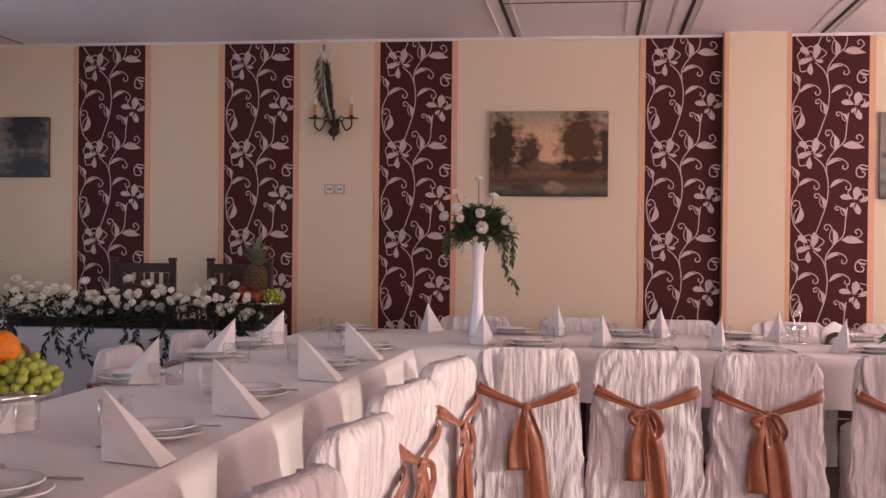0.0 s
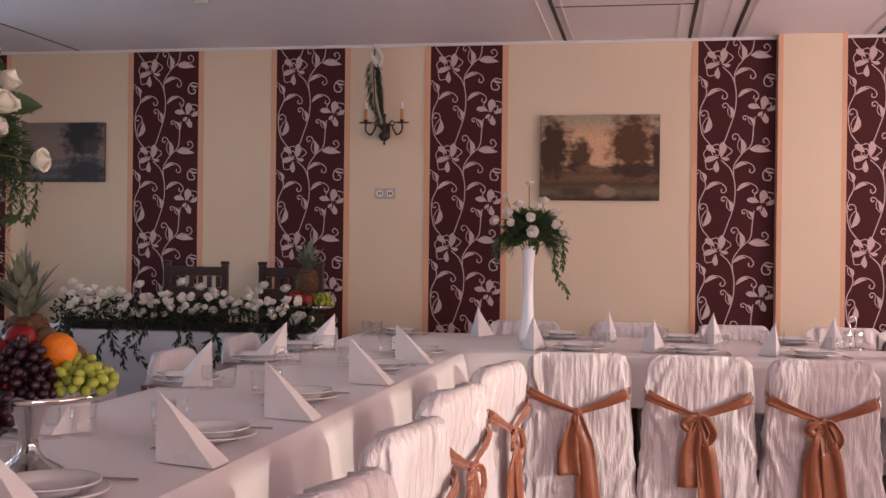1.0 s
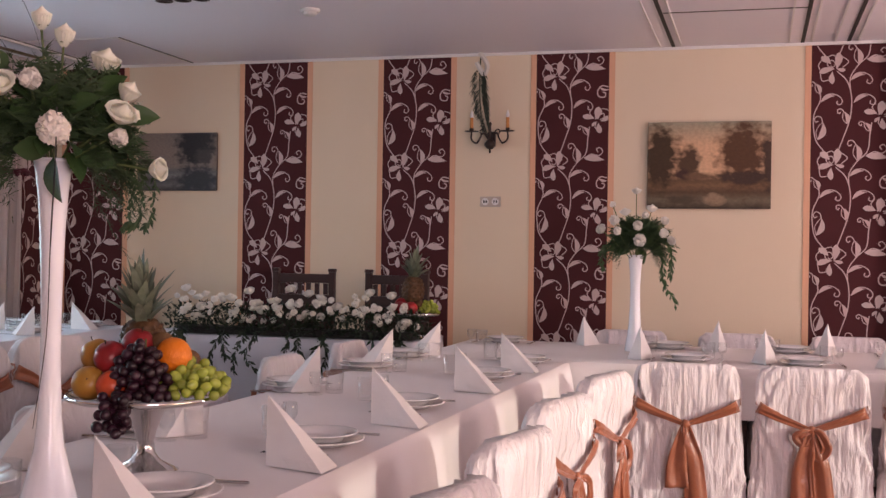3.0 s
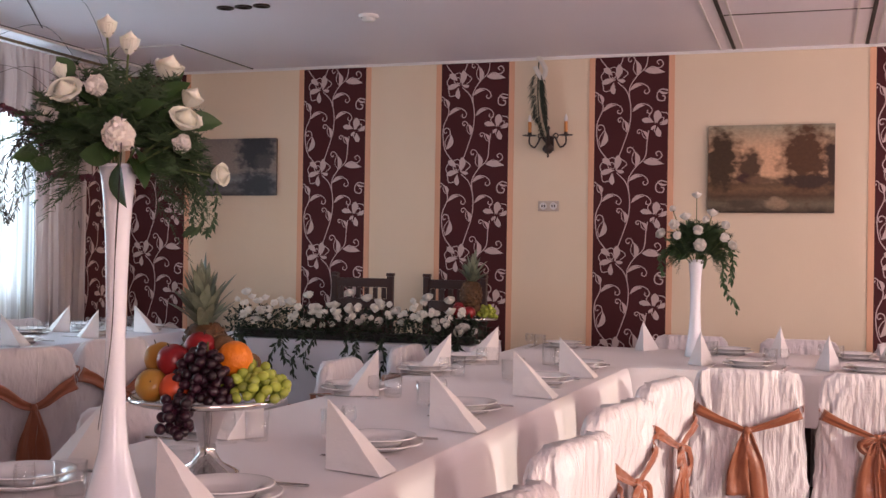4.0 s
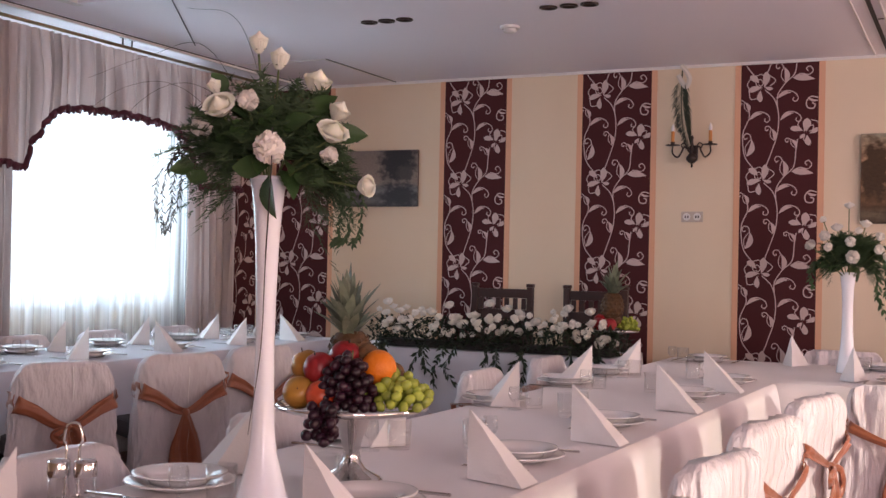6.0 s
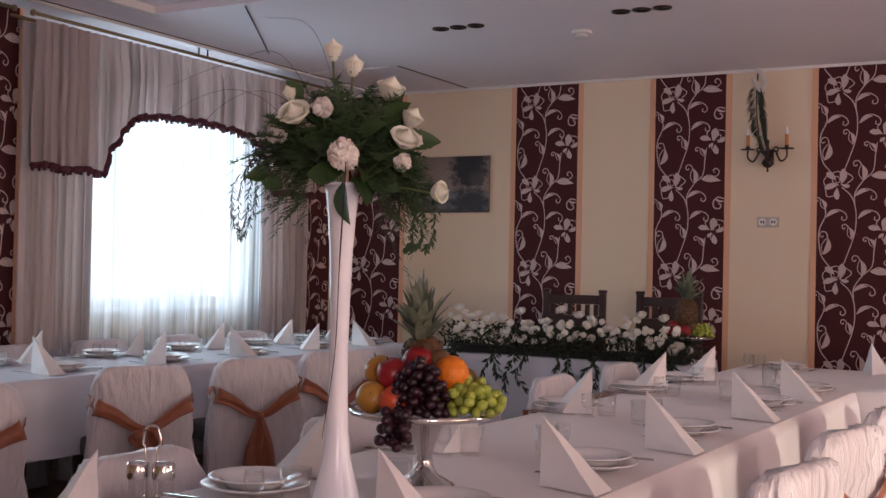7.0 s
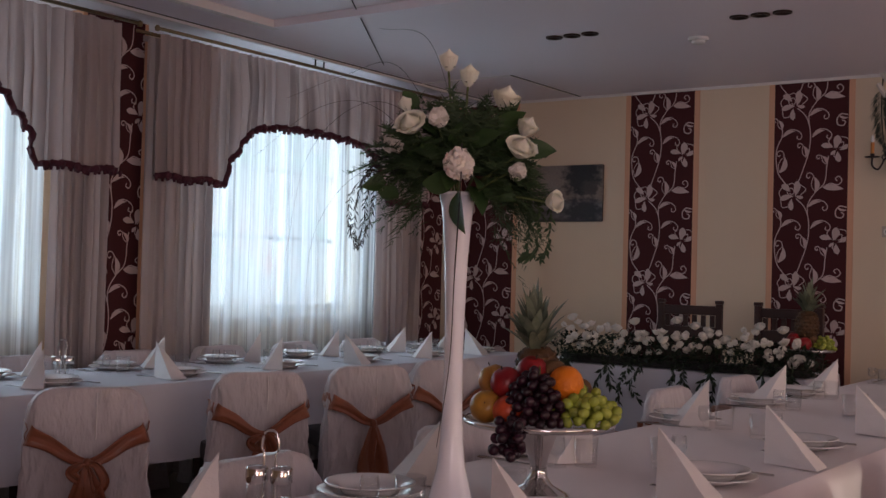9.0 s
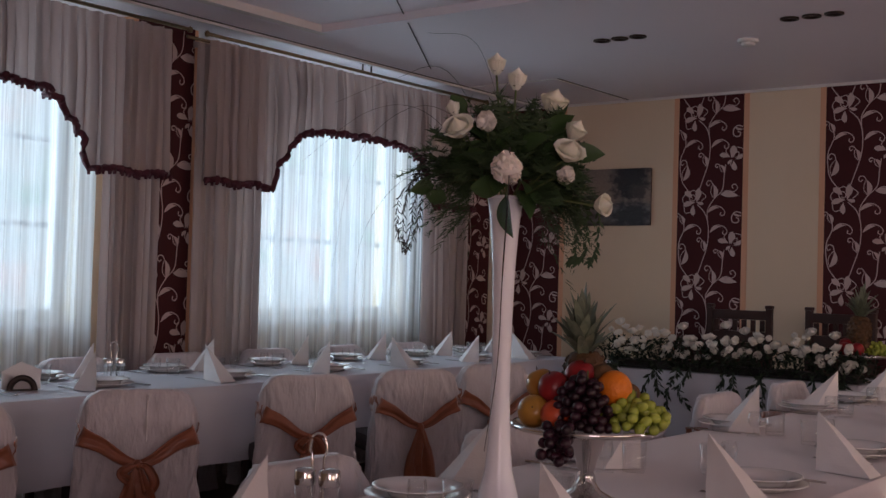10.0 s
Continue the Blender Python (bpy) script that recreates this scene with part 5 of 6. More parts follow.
def bouquet(label, origin, heads, scale, rnd, fern_reach, sprays, squash=1.0):
    t = thing("bouquet", label, "bouquet", pose(*origin, 0, 0, math.degrees(math.atan2(-origin[0], origin[1]))))
    fern("fern", (0, 0, 0.085), sprays, fern_reach, t, rnd, hair=0.032 * scale, squash=squash)
    for (dx, dy, dz), size, mesh, tip in heads:
        p = Vector((dx, dy, dz))
        way = Vector((dx * 1.6, dy * 1.6 - 0.12, dz + 0.10)) if tip is None else Vector(tip)
        way.normalize()
        head = piece("flower_head", mesh, aim(p, way, size, rnd.uniform(0, 6)), t)
        vs, fs = tube(spline([(p.x * 0.1, p.y * 0.1, -0.02), (p.x * 0.55, p.y * 0.55, p.z * 0.45), tuple(p - way * size * 0.38)], 6), 0.0028 * scale, 6)
        raw("stem", vs, fs, M_STEM, t)
        for k in range(4):
            a = k * 1.57 + 0.4
            side = way.orthogonal().normalized()
            side.rotate(Matrix.Rotation(a, 3, way))
            piece("sepal", SEPAL, Matrix.Translation(p - way * size * 0.40) @ (way * 0.55 + side * 0.6).to_track_quat("X", "Z").to_matrix().to_4x4() @ Matrix.Scale(size * 0.42, 4) @ Matrix.Diagonal((1, 0.8, 1, 1)), t)
    return t


rnd = random.Random(11)
heads = []
for k, (dx, dz, size, mesh, tip) in enumerate((
        (-0.035, 0.31, 0.060, ROSES[0], (0, -0.25, 1)), (0.022, 0.275, 0.062, ROSES[0], (0.1, -0.2, 1)), (0.125, 0.225, 0.074, ROSES[1], (0.25, -0.35, 1)), (-0.15, 0.205, 0.045, ROSES[0], (-0.4, -0.1, 1)),
        (-0.135, 0.155, 0.074, ROSES[2], (-0.3, -0.7, 0.7)), (-0.06, 0.168, 0.070, CARNW, (-0.1, -0.7, 0.8)), (0.185, 0.16, 0.060, ROSES[1], (0.5, -0.3, 0.9)), (0.165, 0.10, 0.072, ROSES[2], (0.3, -0.7, 0.8)),
        (0.0, 0.055, 0.098, CARN, (0.0, -1, 0.15)), (0.255, -0.022, 0.056, ROSES[1], (0.9, -0.7, 0.1)), (-0.18, 0.115, 0.075, CARNW, (-0.6, -0.5, 0.4)), (0.155, 0.045, 0.06, CARNW, (0.3, -0.8, -0.2)),
        (-0.05, 0.12, 0.06, ROSES[2], (-0.3, 0.9, 0.6)), (0.09, 0.13, 0.065, ROSES[1], (0.4, 0.9, 0.6)))):
    dy = -0.15 if k in (8,) else (-0.12 if k in (7, 9, 11) else -0.08 if k in (4, 5) else (0.09 if k > 11 else -0.02))
    heads.append(((dx * 0.86, dy, dz), size * 0.88, mesh, tip))
bq = bouquet("ivory roses and carnations with fern in the tall white vase", (VX, VY, Z0 + 0.717), heads, 1.0, rnd, 0.215, 150, 0.8)
bq.matrix_basis = bq.matrix_basis @ Matrix.Scale(0.9, 4)
fern("fern", (0.0, 0.0, 0.03), 110, 0.215, bq, rnd, 0.034, 0.4, -0.25, 0.8)
fern("fern", (0.09, -0.02, 0.04), 110, 0.15, bq, rnd, 0.03, 0.5, -0.25)
fern("fern", (-0.10, 0.0, 0.07), 60, 0.17, bq, rnd, 0.03, 0.35, -0.1)
for (x, y, z), way, s in (((0.0, -0.07, 0.0), (0.02, -0.35, -1), 0.105), ((-0.01, -0.055, 0.015), (-1, -0.4, 0.05), 0.085), ((0.15, -0.03, 0.1), (1, -0.3, 0.1), 0.08), ((-0.17, -0.03, 0.02), (-1, -0.2, -0.2), 0.06), ((-0.14, -0.02, -0.01), (-1, -0.5, 0.2), 0.06),
                          ((0.06, -0.05, 0.02), (0.8, -0.5, -0.4), 0.09), ((0.10, 0.0, 0.17), (0.5, -0.2, 0.8), 0.07), ((-0.1, 0.0, 0.2), (-0.6, -0.3, 0.6), 0.06), ((0.03, -0.06, 0.11), (0.6, -0.5, 0.3), 0.08), ((-0.05, -0.05, 0.08), (-0.5, -0.6, 0.5), 0.08)):
    piece("leaf", LEAF, Matrix.Translation((x, y, z)) @ Vector(way).to_track_quat("X", "Z").to_matrix().to_4x4() @ Matrix.Rotation(1.2, 4, "X") @ Matrix.Scale(s, 4), bq)
for k in range(34):
    a, e = rnd.uniform(0, 6.28), rnd.uniform(-0.7, 0.8)
    w = Vector((math.cos(a) * math.cos(e), math.sin(a) * math.cos(e) * 0.7, math.sin(e)))
    piece("leaf", LEAF, Matrix.Translation(w * rnd.uniform(0.05, 0.13) + Vector((0, 0, 0.07))) @ w.to_track_quat("X", "Z").to_matrix().to_4x4() @ Matrix.Rotation(rnd.uniform(-1, 1), 4, "X") @ Matrix.Scale(rnd.uniform(0.055, 0.085), 4), bq)
for k, c in enumerate((((-0.05, 0, 0.05), (-0.2, 0, 0.2), (-0.34, 0.02, 0.2), (-0.5, 0.05, 0.08)), ((-0.02, 0, 0.1), (-0.15, 0, 0.30), (-0.28, 0.02, 0.28), (-0.42, 0.02, 0.22)), ((0, 0, 0.15), (-0.08, 0.02, 0.37), (-0.2, 0.04, 0.40)),
                       ((0, 0, 0.1), (-0.2, 0.03, 0.22), (-0.36, 0.04, 0.10), (-0.42, 0.05, -0.18)), ((-0.05, 0, 0.02), (-0.22, 0.0, 0.05), (-0.34, 0.0, -0.1), (-0.36, 0, -0.36)))):
    leafy_twig("bare_twig", c, bq, M_TWIG, rnd, 0.0, thick=0.0006)
for dx in (0.0, 0.02, -0.015, 0.035):
    leafy_twig("hanging_twig", ((-0.12, 0, 0.04), (-0.20, -0.01, 0.06 + dx), (-0.235 + dx, -0.01, 0.0), (-0.245 + dx, 0, -0.07), (-0.24 + dx * 0.3, 0, -0.13)), bq, M_TWIG, rnd, 0.019, 1, 0.0007, True, 0.09)
for dx in (0.0, 0.025, -0.02):
    leafy_twig("hanging_fern", ((0.12, 0, 0.0), (0.19 + dx, -0.01, -0.02), (0.19 + dx, -0.01, -0.12), (0.175 + dx, 0, -0.15)), bq, M_FERN, rnd, 0.022, 1, 0.0008)
leafy_twig("wire_stem", ((0.005, -0.165, 0.10), (0.004, -0.17, 0.0), (-0.004, -0.10, -0.2), (-0.010, -0.045, -0.4), (-0.035, -0.042, -0.60)), bq, M_TWIG, rnd, 0.0, thick=0.0022)

# second, smaller vase on the wall table
v2 = thing("tall_vase", "slender white glass vase on the wall table", "vase", pose(-0.645, 6.42, Z0))
lathe_part("body", [(0.0, 0.0), (0.052, 0.0), (0.055, 0.004), (0.052, 0.03), (0.043, 0.08), (0.034, 0.15), (0.029, 0.25), (0.028, 0.36), (0.032, 0.45), (0.040, 0.52), (0.044, 0.54), (0.041, 0.54), (0.03, 0.46), (0.024, 0.36), (0.0, 0.30)], M_VASE, v2, 40)
rnd = random.Random(21)
heads = []
for k, (dx, dz, size) in enumerate(((0.0, 0.37, 0.052), (-0.13, 0.29, 0.048), (-0.12, 0.20, 0.075), (0.085, 0.27, 0.058), (0.02, 0.09, 0.092), (0.01, 0.17, 0.07), (-0.19, 0.15, 0.055), (0.155, 0.20, 0.06), (0.15, 0.13, 0.065), (-0.06, 0.25, 0.06), (-0.10, 0.14, 0.06), (0.05, 0.23, 0.05), (0.19, 0.09, 0.05))):
    heads.append(((dx, -0.17 if dz < 0.2 else -0.11 if dz < 0.28 else -0.04, dz), size * 0.95, SMALL[k % 3] if k % 3 == 0 else CARNW, (dx * 3, -0.8, 0.5) if dz < 0.25 else (dx * 2, -0.2, 1)))
b2 = bouquet("white roses and dark greenery in the slender vase", (-0.645, 6.42, Z0 + 0.53), heads, 1.0, rnd, 0.20, 260)
fern("fern", (0.03, -0.02, 0.10), 220, 0.20, b2, rnd, 0.04, 0.35, 0.0)
for k in range(26):
    a, e = rnd.uniform(0, 6.28), rnd.uniform(-0.5, 0.9)
    w = Vector((math.cos(a) * math.cos(e), math.sin(a) * math.cos(e) * 0.6 - 0.2, math.sin(e)))
    piece("leaf", LEAF, Matrix.Translation(w * 0.08 + Vector((0, 0, 0.08))) @ w.to_track_quat("X", "Z").to_matrix().to_4x4() @ Matrix.Rotation(rnd.uniform(-1, 1), 4, "X") @ Matrix.Scale(rnd.uniform(0.06, 0.10), 4), b2)
for c in (((0.08, 0, 0.12), (0.17, -0.02, 0.10), (0.20, -0.02, 0.0), (0.19, -0.02, -0.10)), ((0.10, 0, 0.08), (0.15, -0.02, -0.02), (0.15, -0.02, -0.12), (0.22, -0.02, -0.26)), ((-0.08, 0, 0.1), (-0.17, -0.02, 0.05), (-0.19, -0.02, -0.06))):
    leafy_twig("hanging_fern", c, b2, M_LEAF, rnd, 0.045, 1)

# ---- garland on the head table ----
rnd = random.Random(31)
gl = thing("rose_garland", "long garland of white roses and dark greenery along the head table", "flower arrangement", pose(-2.76, 6.50, Z0))
part("box", box(-0.78, 0.78, 0.0, 0.14, 0.0, 0.05, 0.01), M_TWIG, gl)
vs, fs = [], []
for k in range(3400):
    x = rnd.uniform(-0.84, 0.84)
    a = rnd.uniform(0, math.pi * 2)
    r = rnd.uniform(0.5, 1.0)
    p = Vector((x, 0.06 + 0.14 * r * math.cos(a), max(0.004, 0.085 + 0.105 * r * math.sin(a))))
    d = Vector((rnd.uniform(-1, 1), rnd.uniform(-1.2, 0.6), rnd.uniform(-0.4, 1))).normalized() * rnd.uniform(0.03, 0.07)
    w = d.cross(Vector((rnd.uniform(-1, 1), 0.3, 1))).normalized() * 0.008
    q = p + d
    if q.z < 0.004:
        continue
    b = len(vs)
    vs += [tuple(p), tuple((p + q) / 2 + w), tuple(q), tuple((p + q) / 2 - w)]
    fs.append((b, b + 1, b + 2, b + 3))
M_DENSE = material("dense_dark_green", (0.024, 0.042, 0.020), 0.6, second=(0.014, 0.026, 0.014), scale=15)
raw("greenery", vs, fs, M_DENSE, gl, "dense dark greenery", smooth=False)
for k in range(86):
    x = -0.80 + 1.60 * (k + 0.5) / 86 + rnd.uniform(-0.03, 0.03)
    v = rnd.random()
    z = 0.105 + 0.145 * v + 0.02 * math.sin(x * 6)
    y = 0.05 - 0.15 * math.sin(math.pi * (0.25 + 0.6 * (1 - v))) + rnd.uniform(-0.02, 0.02) + 0.12 * v
    piece("rose", rnd.choice((CARNW, CARNW, SMALL[0])), aim((x, y, z), (rnd.uniform(-0.5, 0.5), -1.0 + v, 0.35 + v), rnd.uniform(0.044, 0.064), rnd.uniform(0, 6)), gl)
for x, z in ((-0.74, 0.29), (-0.02, 0.30), (0.10, 0.27), (0.50, 0.285), (0.64, 0.27), (-0.3, 0.28)):
    piece("rose", SMALL[0], aim((x, 0.03, z), (0, -0.6, 1), 0.058), gl)
for k in range(19):
    x = rnd.choice((-0.72, -0.5, -0.42, -0.3, -0.16, -0.05, 0.04, 0.25, 0.5, 0.66, 0.74)) + rnd.uniform(-0.06, 0.06)
    L = rnd.uniform(0.10, 0.22)
    leafy_twig("trailing_stem", ((x, -0.06, 0.05), (x + 0.02, -0.13, 0.0), (x + rnd.uniform(-0.05, 0.05), -0.12, -L * 0.5), (x + rnd.uniform(-0.09, 0.09), -0.11, -L)), gl, M_DENSE, rnd, 0.055, 2)

# ---- fruit stands ----
M_ORANGE = material("orange_peel", (0.80, 0.24, 0.012), 0.42, second=(0.72, 0.18, 0.008), scale=8, bump=0.35, bump_scale=160)
M_RED = material("red_apple_skin", (0.21, 0.007, 0.016), 0.30, second=(0.30, 0.020, 0.020), scale=6, bump=0.02)
M_BLUSH = material("nectarine_skin", (0.50, 0.030, 0.025), 0.35, second=(0.58, 0.13, 0.03), scale=9)
M_YELLOW = material("yellow_apple_skin", (0.42, 0.27, 0.04), 0.3, second=(0.40, 0.14, 0.03), scale=8)
M_KIWI = material("kiwi_skin", (0.16, 0.085, 0.035), 0.8, second=(0.11, 0.06, 0.025), scale=20, bump=0.4, bump_scale=200)
M_GRAPE = material("dark_grape", (0.012, 0.003, 0.010), 0.34, second=(0.034, 0.006, 0.013), scale=20, spread=0.5)
M_GREEN = material("green_grape", (0.36, 0.42, 0.07), 0.22, second=(0.28, 0.34, 0.05), scale=25, spread=0.2, sub=0.2)
M_PINE = material("pineapple_rind", (0.15, 0.070, 0.024), 0.6, second=(0.035, 0.022, 0.012), scale=30, bump=0.5, bump_scale=80)
M_PLEAF = material("pineapple_leaf", (0.31, 0.345, 0.25), 0.5, second=(0.060, 0.090, 0.050), scale=30, bump=0.25, spread=0.35)


def ball_mesh(name, r, mat, dimple=0.0, n=20, tall=1.0):
    prof = []
    for k in range(n + 1):
        a = math.pi * k / n
        q = 1 - dimple * (math.exp(-(a / 0.45) ** 2) + 0.6 * math.exp(-((math.pi - a) / 0.4) ** 2))
        prof.append((r * math.sin(a) * (1 + 0.03 * math.sin(2 * a)), -r * tall * math.cos(a) * q))
    vs, fs = lathe(prof, 24 if r > 0.02 else 12)
    me = bpy.data.meshes.new(name)
    me.from_pydata(vs, [], fs)
    me.materials.append(mat)
    for p in me.polygons:
        p.use_smooth = True
    return me


GRAPE_D, GRAPE_G = ball_mesh("grape", 0.0125, M_GRAPE, 0, 8, 1.08), ball_mesh("grape", 0.0125, M_GREEN, 0, 8, 1.2)


def fruit(name, label, mesh, m, stalk=True, size=1.0):
    t = thing(name, label, "fruit", m, group="fruit on the stand")
    piece("flesh", mesh, Matrix.Scale(size, 4), t)
    if stalk:
        vs, fs = tube([(0, 0, 0.026 * size), (0.003, 0, 0.046 * size)], 0.0014, 5)
        raw("stalk", vs, fs, M_TWIG, t)
    return t


def grapes(label, at, mesh, count, spread_, seed, hang=0.0):
    r = random.Random(seed)
    t = thing("grape_bunch", label, "grapes", pose(*at), group="fruit on the stand")
    placed = []
    tries = 0
    while len(placed) < count and tries < 6000:
        tries += 1
        if hang and r.random() < 0.35:
            f = r.random()
            p = Vector((r.gauss(0, 0.016) - 0.03 * f, -0.075 - 0.02 + r.gauss(0, 0.01), -hang * f + 0.01))
        else:
            p = Vector((r.uniform(-1, 1) * spread_[0], r.uniform(-1, 1) * spread_[1], r.uniform(0, 1) * spread_[2]))
            if (p.x / spread_[0]) ** 2 + (p.y / spread_[1]) ** 2 + (p.z / spread_[2]) ** 2 > 1:
                continue
        if all((p - q).length > 0.0195 for q in placed):
            placed.append(p)
    for p in placed:
        piece("grape", mesh, Matrix.Translation(p + Vector((0, 0, 0.0135))) @ Euler((r.uniform(0, 3), r.uniform(0, 3), 0)).to_matrix().to_4x4(), t)
    vs, fs = tube(spline([(0, 0, 0.01), (0.01, 0, spread_[2] * 0.6), (0.0, 0.02, spread_[2] + 0.02)], 5), 0.002, 5)
    raw("stalk", vs, fs, M_STEM, t)
    return t


def pineapple(label, at, lean, s=1.0):
    t = thing("pineapple", label, "pineapple", pose(*at, lean[0], lean[1], 20), group="fruit on the stand")
    prof = [(0.0, 0.0)] + [(s * 0.052 * math.sin(math.pi * (0.14 + 0.72 * k / 14)) ** 0.6, s * 0.135 * k / 14) for k in range(15)] + [(0.0, s * 0.14)]
    vs, fs = lathe(prof, 36)
    body = raw("rind", vs, fs, M_PINE, t)
    vs, fs = [], []
    for row in range(8):
        for k in range(12):
            a = 2 * math.pi * (k + 0.5 * (row % 2)) / 12
            f = (row + 0.7) / 8.6
            rr = s * 0.052 * math.sin(math.pi * (0.14 + 0.72 * f)) ** 0.6
            c = Vector((rr * math.cos(a), rr * math.sin(a), s * 0.135 * f))
            o = Vector((math.cos(a), math.sin(a), 0))
            u = Vector((-math.sin(a), math.cos(a), 0)) * 0.0115 * s
            z = Vector((0, 0, 0.0095 * s))
            b = len(vs)
            vs += [tuple(c - u), tuple(c - z), tuple(c + u), tuple(c + z), tuple(c + o * 0.006 * s)]
            fs += [(b, b + 1, b + 4), (b + 1, b + 2, b + 4), (b + 2, b + 3, b + 4), (b + 3, b, b + 4)]
    raw("rind_relief", vs, fs, M_PINE, t, "", smooth=False)
    r = random.Random(5)
    for k in range(52):
        f = k / 51
        a = k * 2.4
        ln = s * (0.066 + 0.062 * f) * r.uniform(0.8, 1.1)
        e = 0.82 + 0.68 * f + r.uniform(-0.16, 0.16)
        d = Vector((math.cos(a) * math.cos(e), math.sin(a) * math.cos(e), math.sin(e)))
        side = Vector((-math.sin(a), math.cos(a), 0))
        p0 = Vector((0.018 * s * math.cos(a) * (1 - f), 0.018 * s * math.sin(a) * (1 - f), s * (0.135 + 0.035 * f)))
        vs, fs = [], []
        for i in range(7):
            q = i / 6
            c = p0 + d * (ln * q) + Vector((d.x, d.y, 0)) * (0.35 * ln * q * q) - Vector((0, 0, 0.10 * ln * q * q))
            w = s * 0.0168 * (1 - q) ** 0.7 * (0.7 + 0.6 * q) + 0.0004
            n_ = d.cross(side) * 0.3
            vs += [tuple(c - side * w), tuple(c + n_ * w * 0.6), tuple(c + side * w)]
        for i in range(6):
            for j in range(2):
                b = i * 3 + j
                fs.append((b, b + 1, b + 4, b + 3))
        raw("leaf", vs, fs, M_PLEAF, t)
    return t


APPLE_R, APPLE_Y = ball_mesh("flesh", 0.040, M_RED, 0.16), ball_mesh("flesh", 0.040, M_YELLOW, 0.16)
NECT, ORANGE, KIWI = ball_mesh("flesh", 0.036, M_BLUSH, 0.10), ball_mesh("flesh", 0.0435, M_ORANGE, 0.02, 26), ball_mesh("flesh", 0.028, M_KIWI, 0.0, 18, 1.3)


def fruit_stand(x, y, s, label):
    t = thing("cake_stand", label, "cake stand", pose(x, y, Z0), group="chrome fruit stands")
    hgt = 0.180 * s
    lathe_part("foot", [(0.0, 0.0), (0.078 * s, 0.0), (0.080 * s, 0.006), (0.066 * s, 0.014), (0.036 * s, 0.03 * s), (0.020 * s, 0.055 * s), (0.017 * s, 0.07 * s), (0.023 * s, 0.085 * s), (0.026 * s, 0.10 * s), (0.046 * s, hgt - 0.028 * s), (0.062 * s, hgt - 0.008)], M_CHROME, t, 36)
    lathe_part("dish", [(0.0, hgt - 0.010), (0.13 * s, hgt - 0.010), (0.172 * s, hgt - 0.006), (0.186 * s, hgt - 0.001), (0.190 * s, hgt + 0.006), (0.186 * s, hgt + 0.012), (0.180 * s, hgt + 0.010), (0.165 * s, hgt + 0.001), (0.0, hgt)], M_CHROME, t, 48)
    return Z0 + hgt


SX, SY = -1.405, 2.44
zt = fruit_stand(SX, SY, 1.0, "polished chrome footed stand piled with fruit") + 0.003
# the camera looks along the line from it to the stand; u is across that line, v along it
fwd = Vector((SX, SY, 0)).normalized()
acr = Vector((fwd.y, -fwd.x, 0))


def on_stand(u, v, z, o=(SX, SY), base=None):
    p = Vector((o[0], o[1], (zt if base is None else base) + z)) + acr * u + fwd * v
    return p.x, p.y, p.z


pineapple("whole pineapple with grey-green leaves on the fruit stand", on_stand(0.0, 0.05, 0.030), (8, -3), 1.12)
fruit("orange", "large bright orange resting on the fruit pile", ORANGE, pose(*on_stand(0.062, -0.05, 0.102), 20, 10, 0), False)
fruit("apple", "dark red shiny apple on the fruit pile", APPLE_R, pose(*on_stand(-0.082, -0.04, 0.098), 25, -10, 0))
fruit("apple", "red apple at the back of the fruit pile", APPLE_R, pose(*on_stand(-0.02, -0.01, 0.125), 10, 20, 0))
fruit("apple", "yellow apple with a red cheek on the stand", APPLE_Y, pose(*on_stand(-0.130, -0.055, 0.04), 70, 10, 20))
fruit("apple", "yellow apple behind the red one", APPLE_Y, pose(*on_stand(-0.115, 0.03, 0.098), 10, -20, 0))
fruit("nectarine", "red and orange nectarine on the stand", NECT, pose(*on_stand(-0.076, -0.09, 0.036), 50, 20, 0), False, 1.05)
fruit("nectarine", "red nectarine hidden in the pile", NECT, pose(*on_stand(-0.07, 0.06, 0.036), 20, 40, 0), False, 1.05)
fruit("kiwi", "brown kiwi at the back of the pile", KIWI, pose(*on_stand(0.035, 0.0, 0.128), 80, 10, 0), False)
fruit("kiwi", "brown kiwi beside the orange", KIWI, pose(*on_stand(0.098, -0.015, 0.085), 80, 60, 0), False)
fruit("orange", "orange hidden in the fruit pile", ORANGE, pose(*on_stand(0.05, 0.05, 0.044)), False)
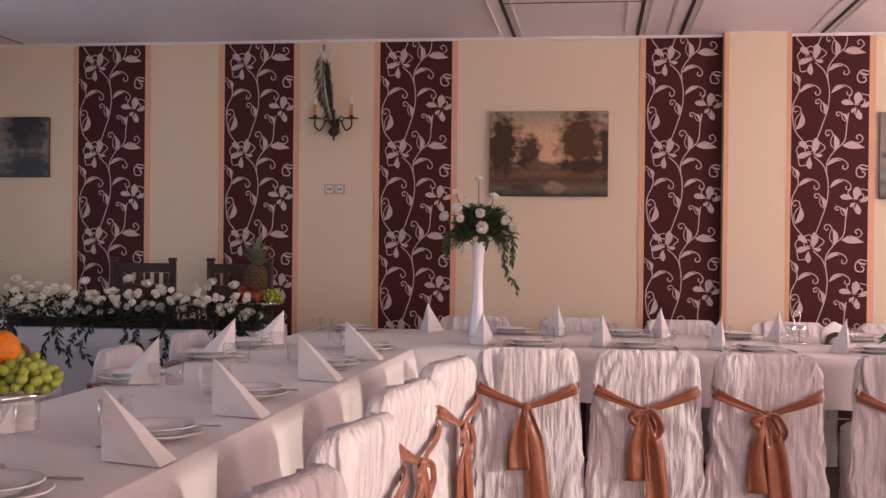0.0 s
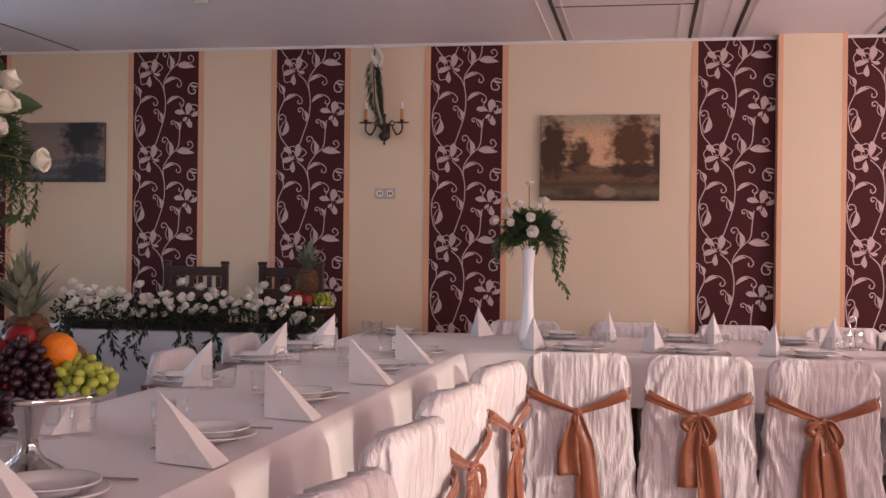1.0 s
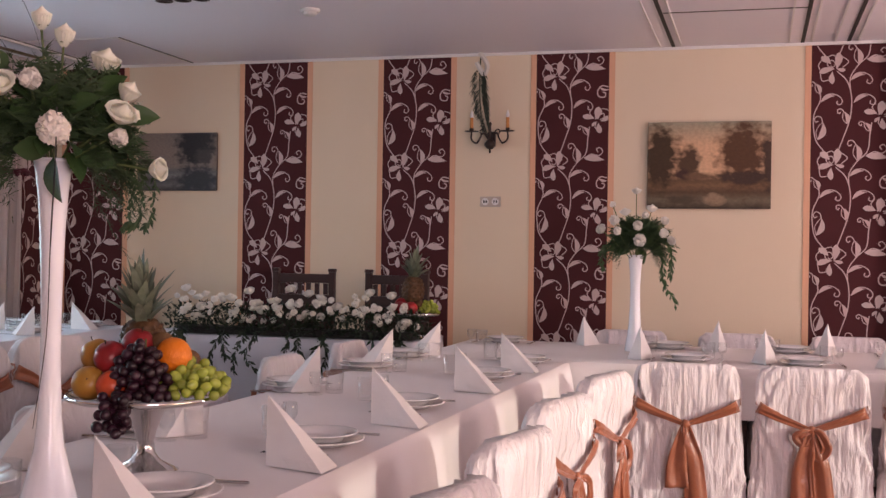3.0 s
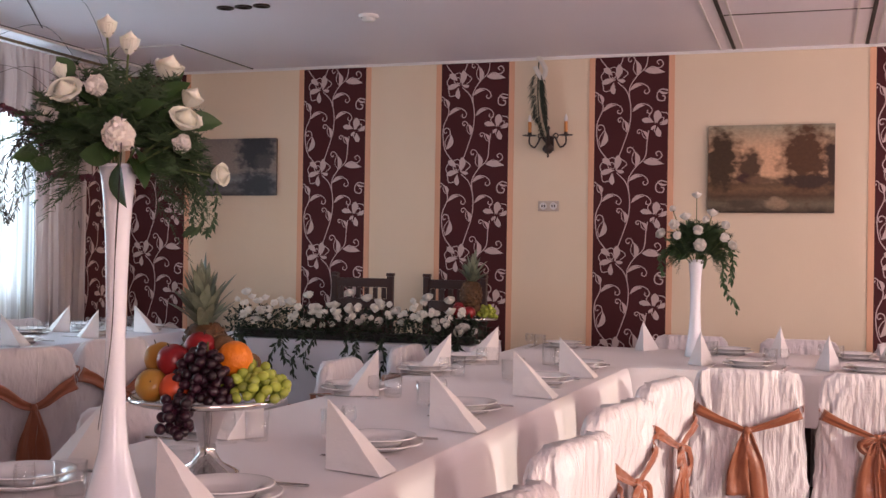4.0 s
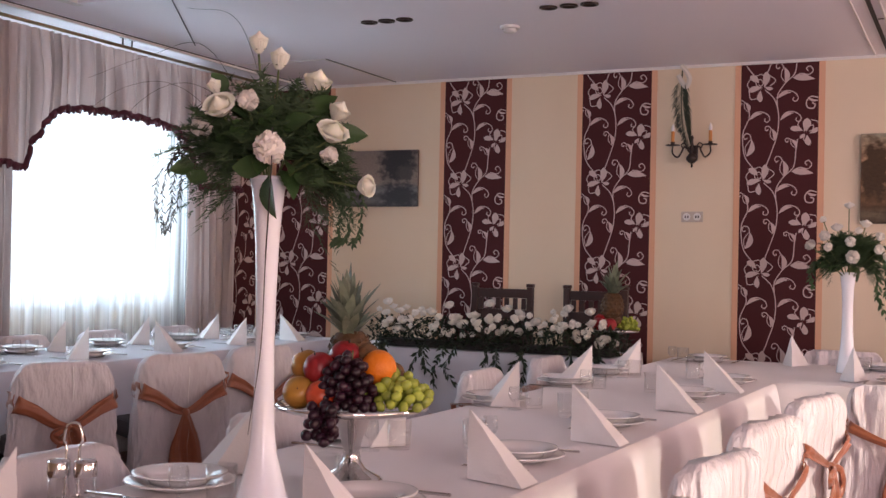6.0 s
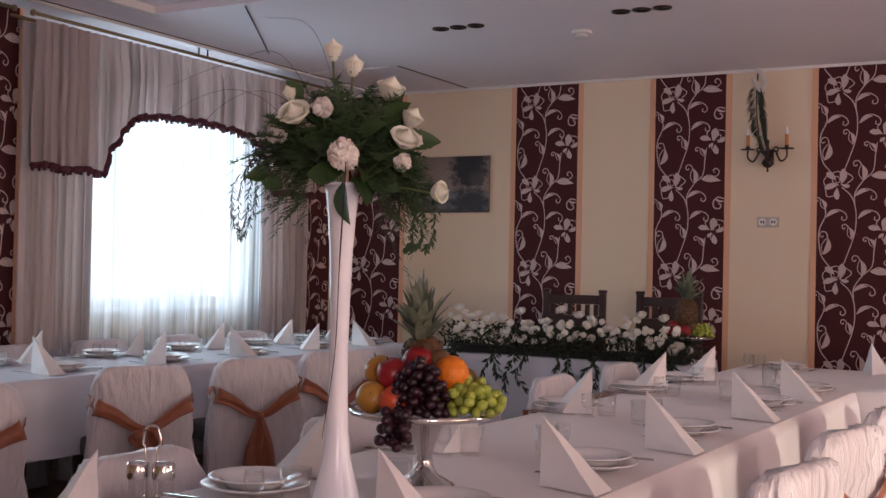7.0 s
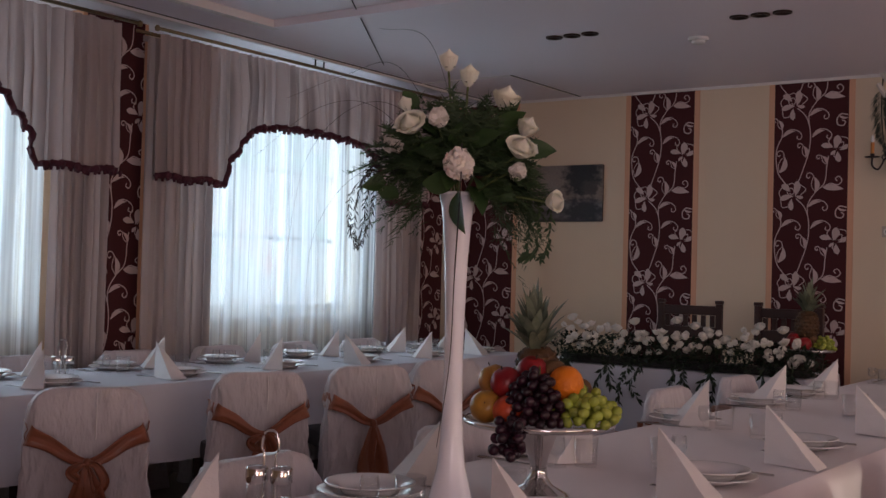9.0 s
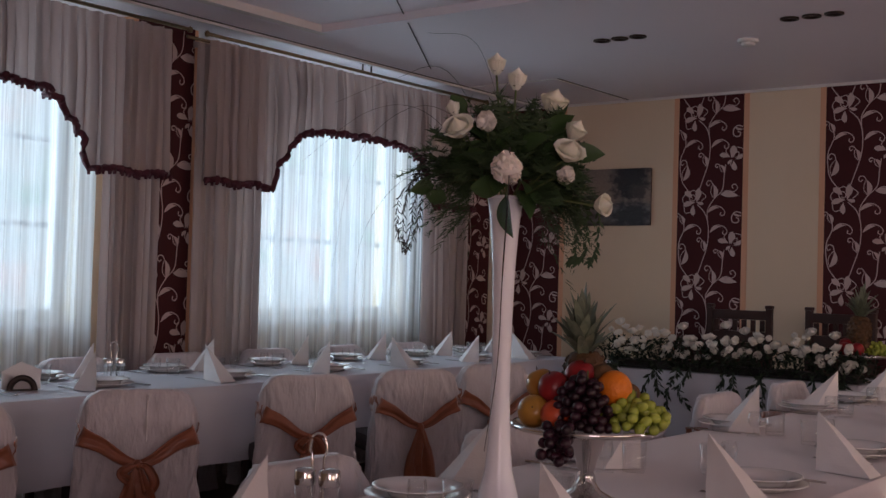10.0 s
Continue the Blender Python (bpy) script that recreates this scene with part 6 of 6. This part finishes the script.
grapes("bunch of dark purple grapes hanging over the rim", on_stand(-0.012, -0.105, 0.0), GRAPE_D, 105, (0.068, 0.06, 0.125), 3, 0.085)
grapes("bunch of green grapes on the fruit stand", on_stand(0.105, -0.055, 0.0), GRAPE_G, 78, (0.088, 0.085, 0.075), 6)

S2 = (-2.02, 6.66)
zt2 = fruit_stand(S2[0], S2[1], 0.85, "polished chrome footed fruit stand on the head table") + 0.003
pineapple("whole pineapple on the head table's fruit stand", on_stand(0.0, 0.04, 0.05, S2, zt2), (2, 3), 1.3)
for u, v in ((-0.095, -0.06), (-0.035, -0.09)):
    fruit("apple", "red apple on the head table's fruit stand", APPLE_R, pose(*on_stand(u, v, 0.04, S2, zt2), 20, 10, 0))
fruit("apple", "red apple in the second fruit pile", APPLE_R, pose(*on_stand(-0.07, 0.03, 0.06, S2, zt2), 20, 10, 0))
fruit("kiwi", "brown kiwi in the second fruit pile", KIWI, pose(*on_stand(0.03, -0.03, 0.055, S2, zt2), 80, 10, 0), False)
grapes("bunch of green grapes on the second fruit stand", on_stand(0.085, -0.05, 0.0, S2, zt2), GRAPE_G, 40, (0.06, 0.06, 0.07), 9)

# ---- small leafy plant at the end of the wall table ----
rnd = random.Random(77)
pl = thing("potted_plant", "small dark pot with drooping dark green leaves", "plant", pose(1.53, 5.80, Z0))
lathe_part("pot", [(0.0, 0.0), (0.035, 0.0), (0.04, 0.01), (0.048, 0.075), (0.052, 0.078), (0.052, 0.088), (0.046, 0.088), (0.042, 0.07), (0.0, 0.07)], M_IRON, pl, 28)
for k in range(16):
    a = k * 2.4
    e = rnd.uniform(-0.1, 0.7)
    w = Vector((math.cos(a) * math.cos(e), math.sin(a) * math.cos(e), math.sin(e)))
    piece("leaf", LEAF, Matrix.Translation(w * 0.03 + Vector((0, 0, 0.085))) @ w.to_track_quat("X", "Z").to_matrix().to_4x4() @ Matrix.Diagonal((1, 0.6, 1.6, 1)) @ Matrix.Scale(rnd.uniform(0.08, 0.125), 4), pl)
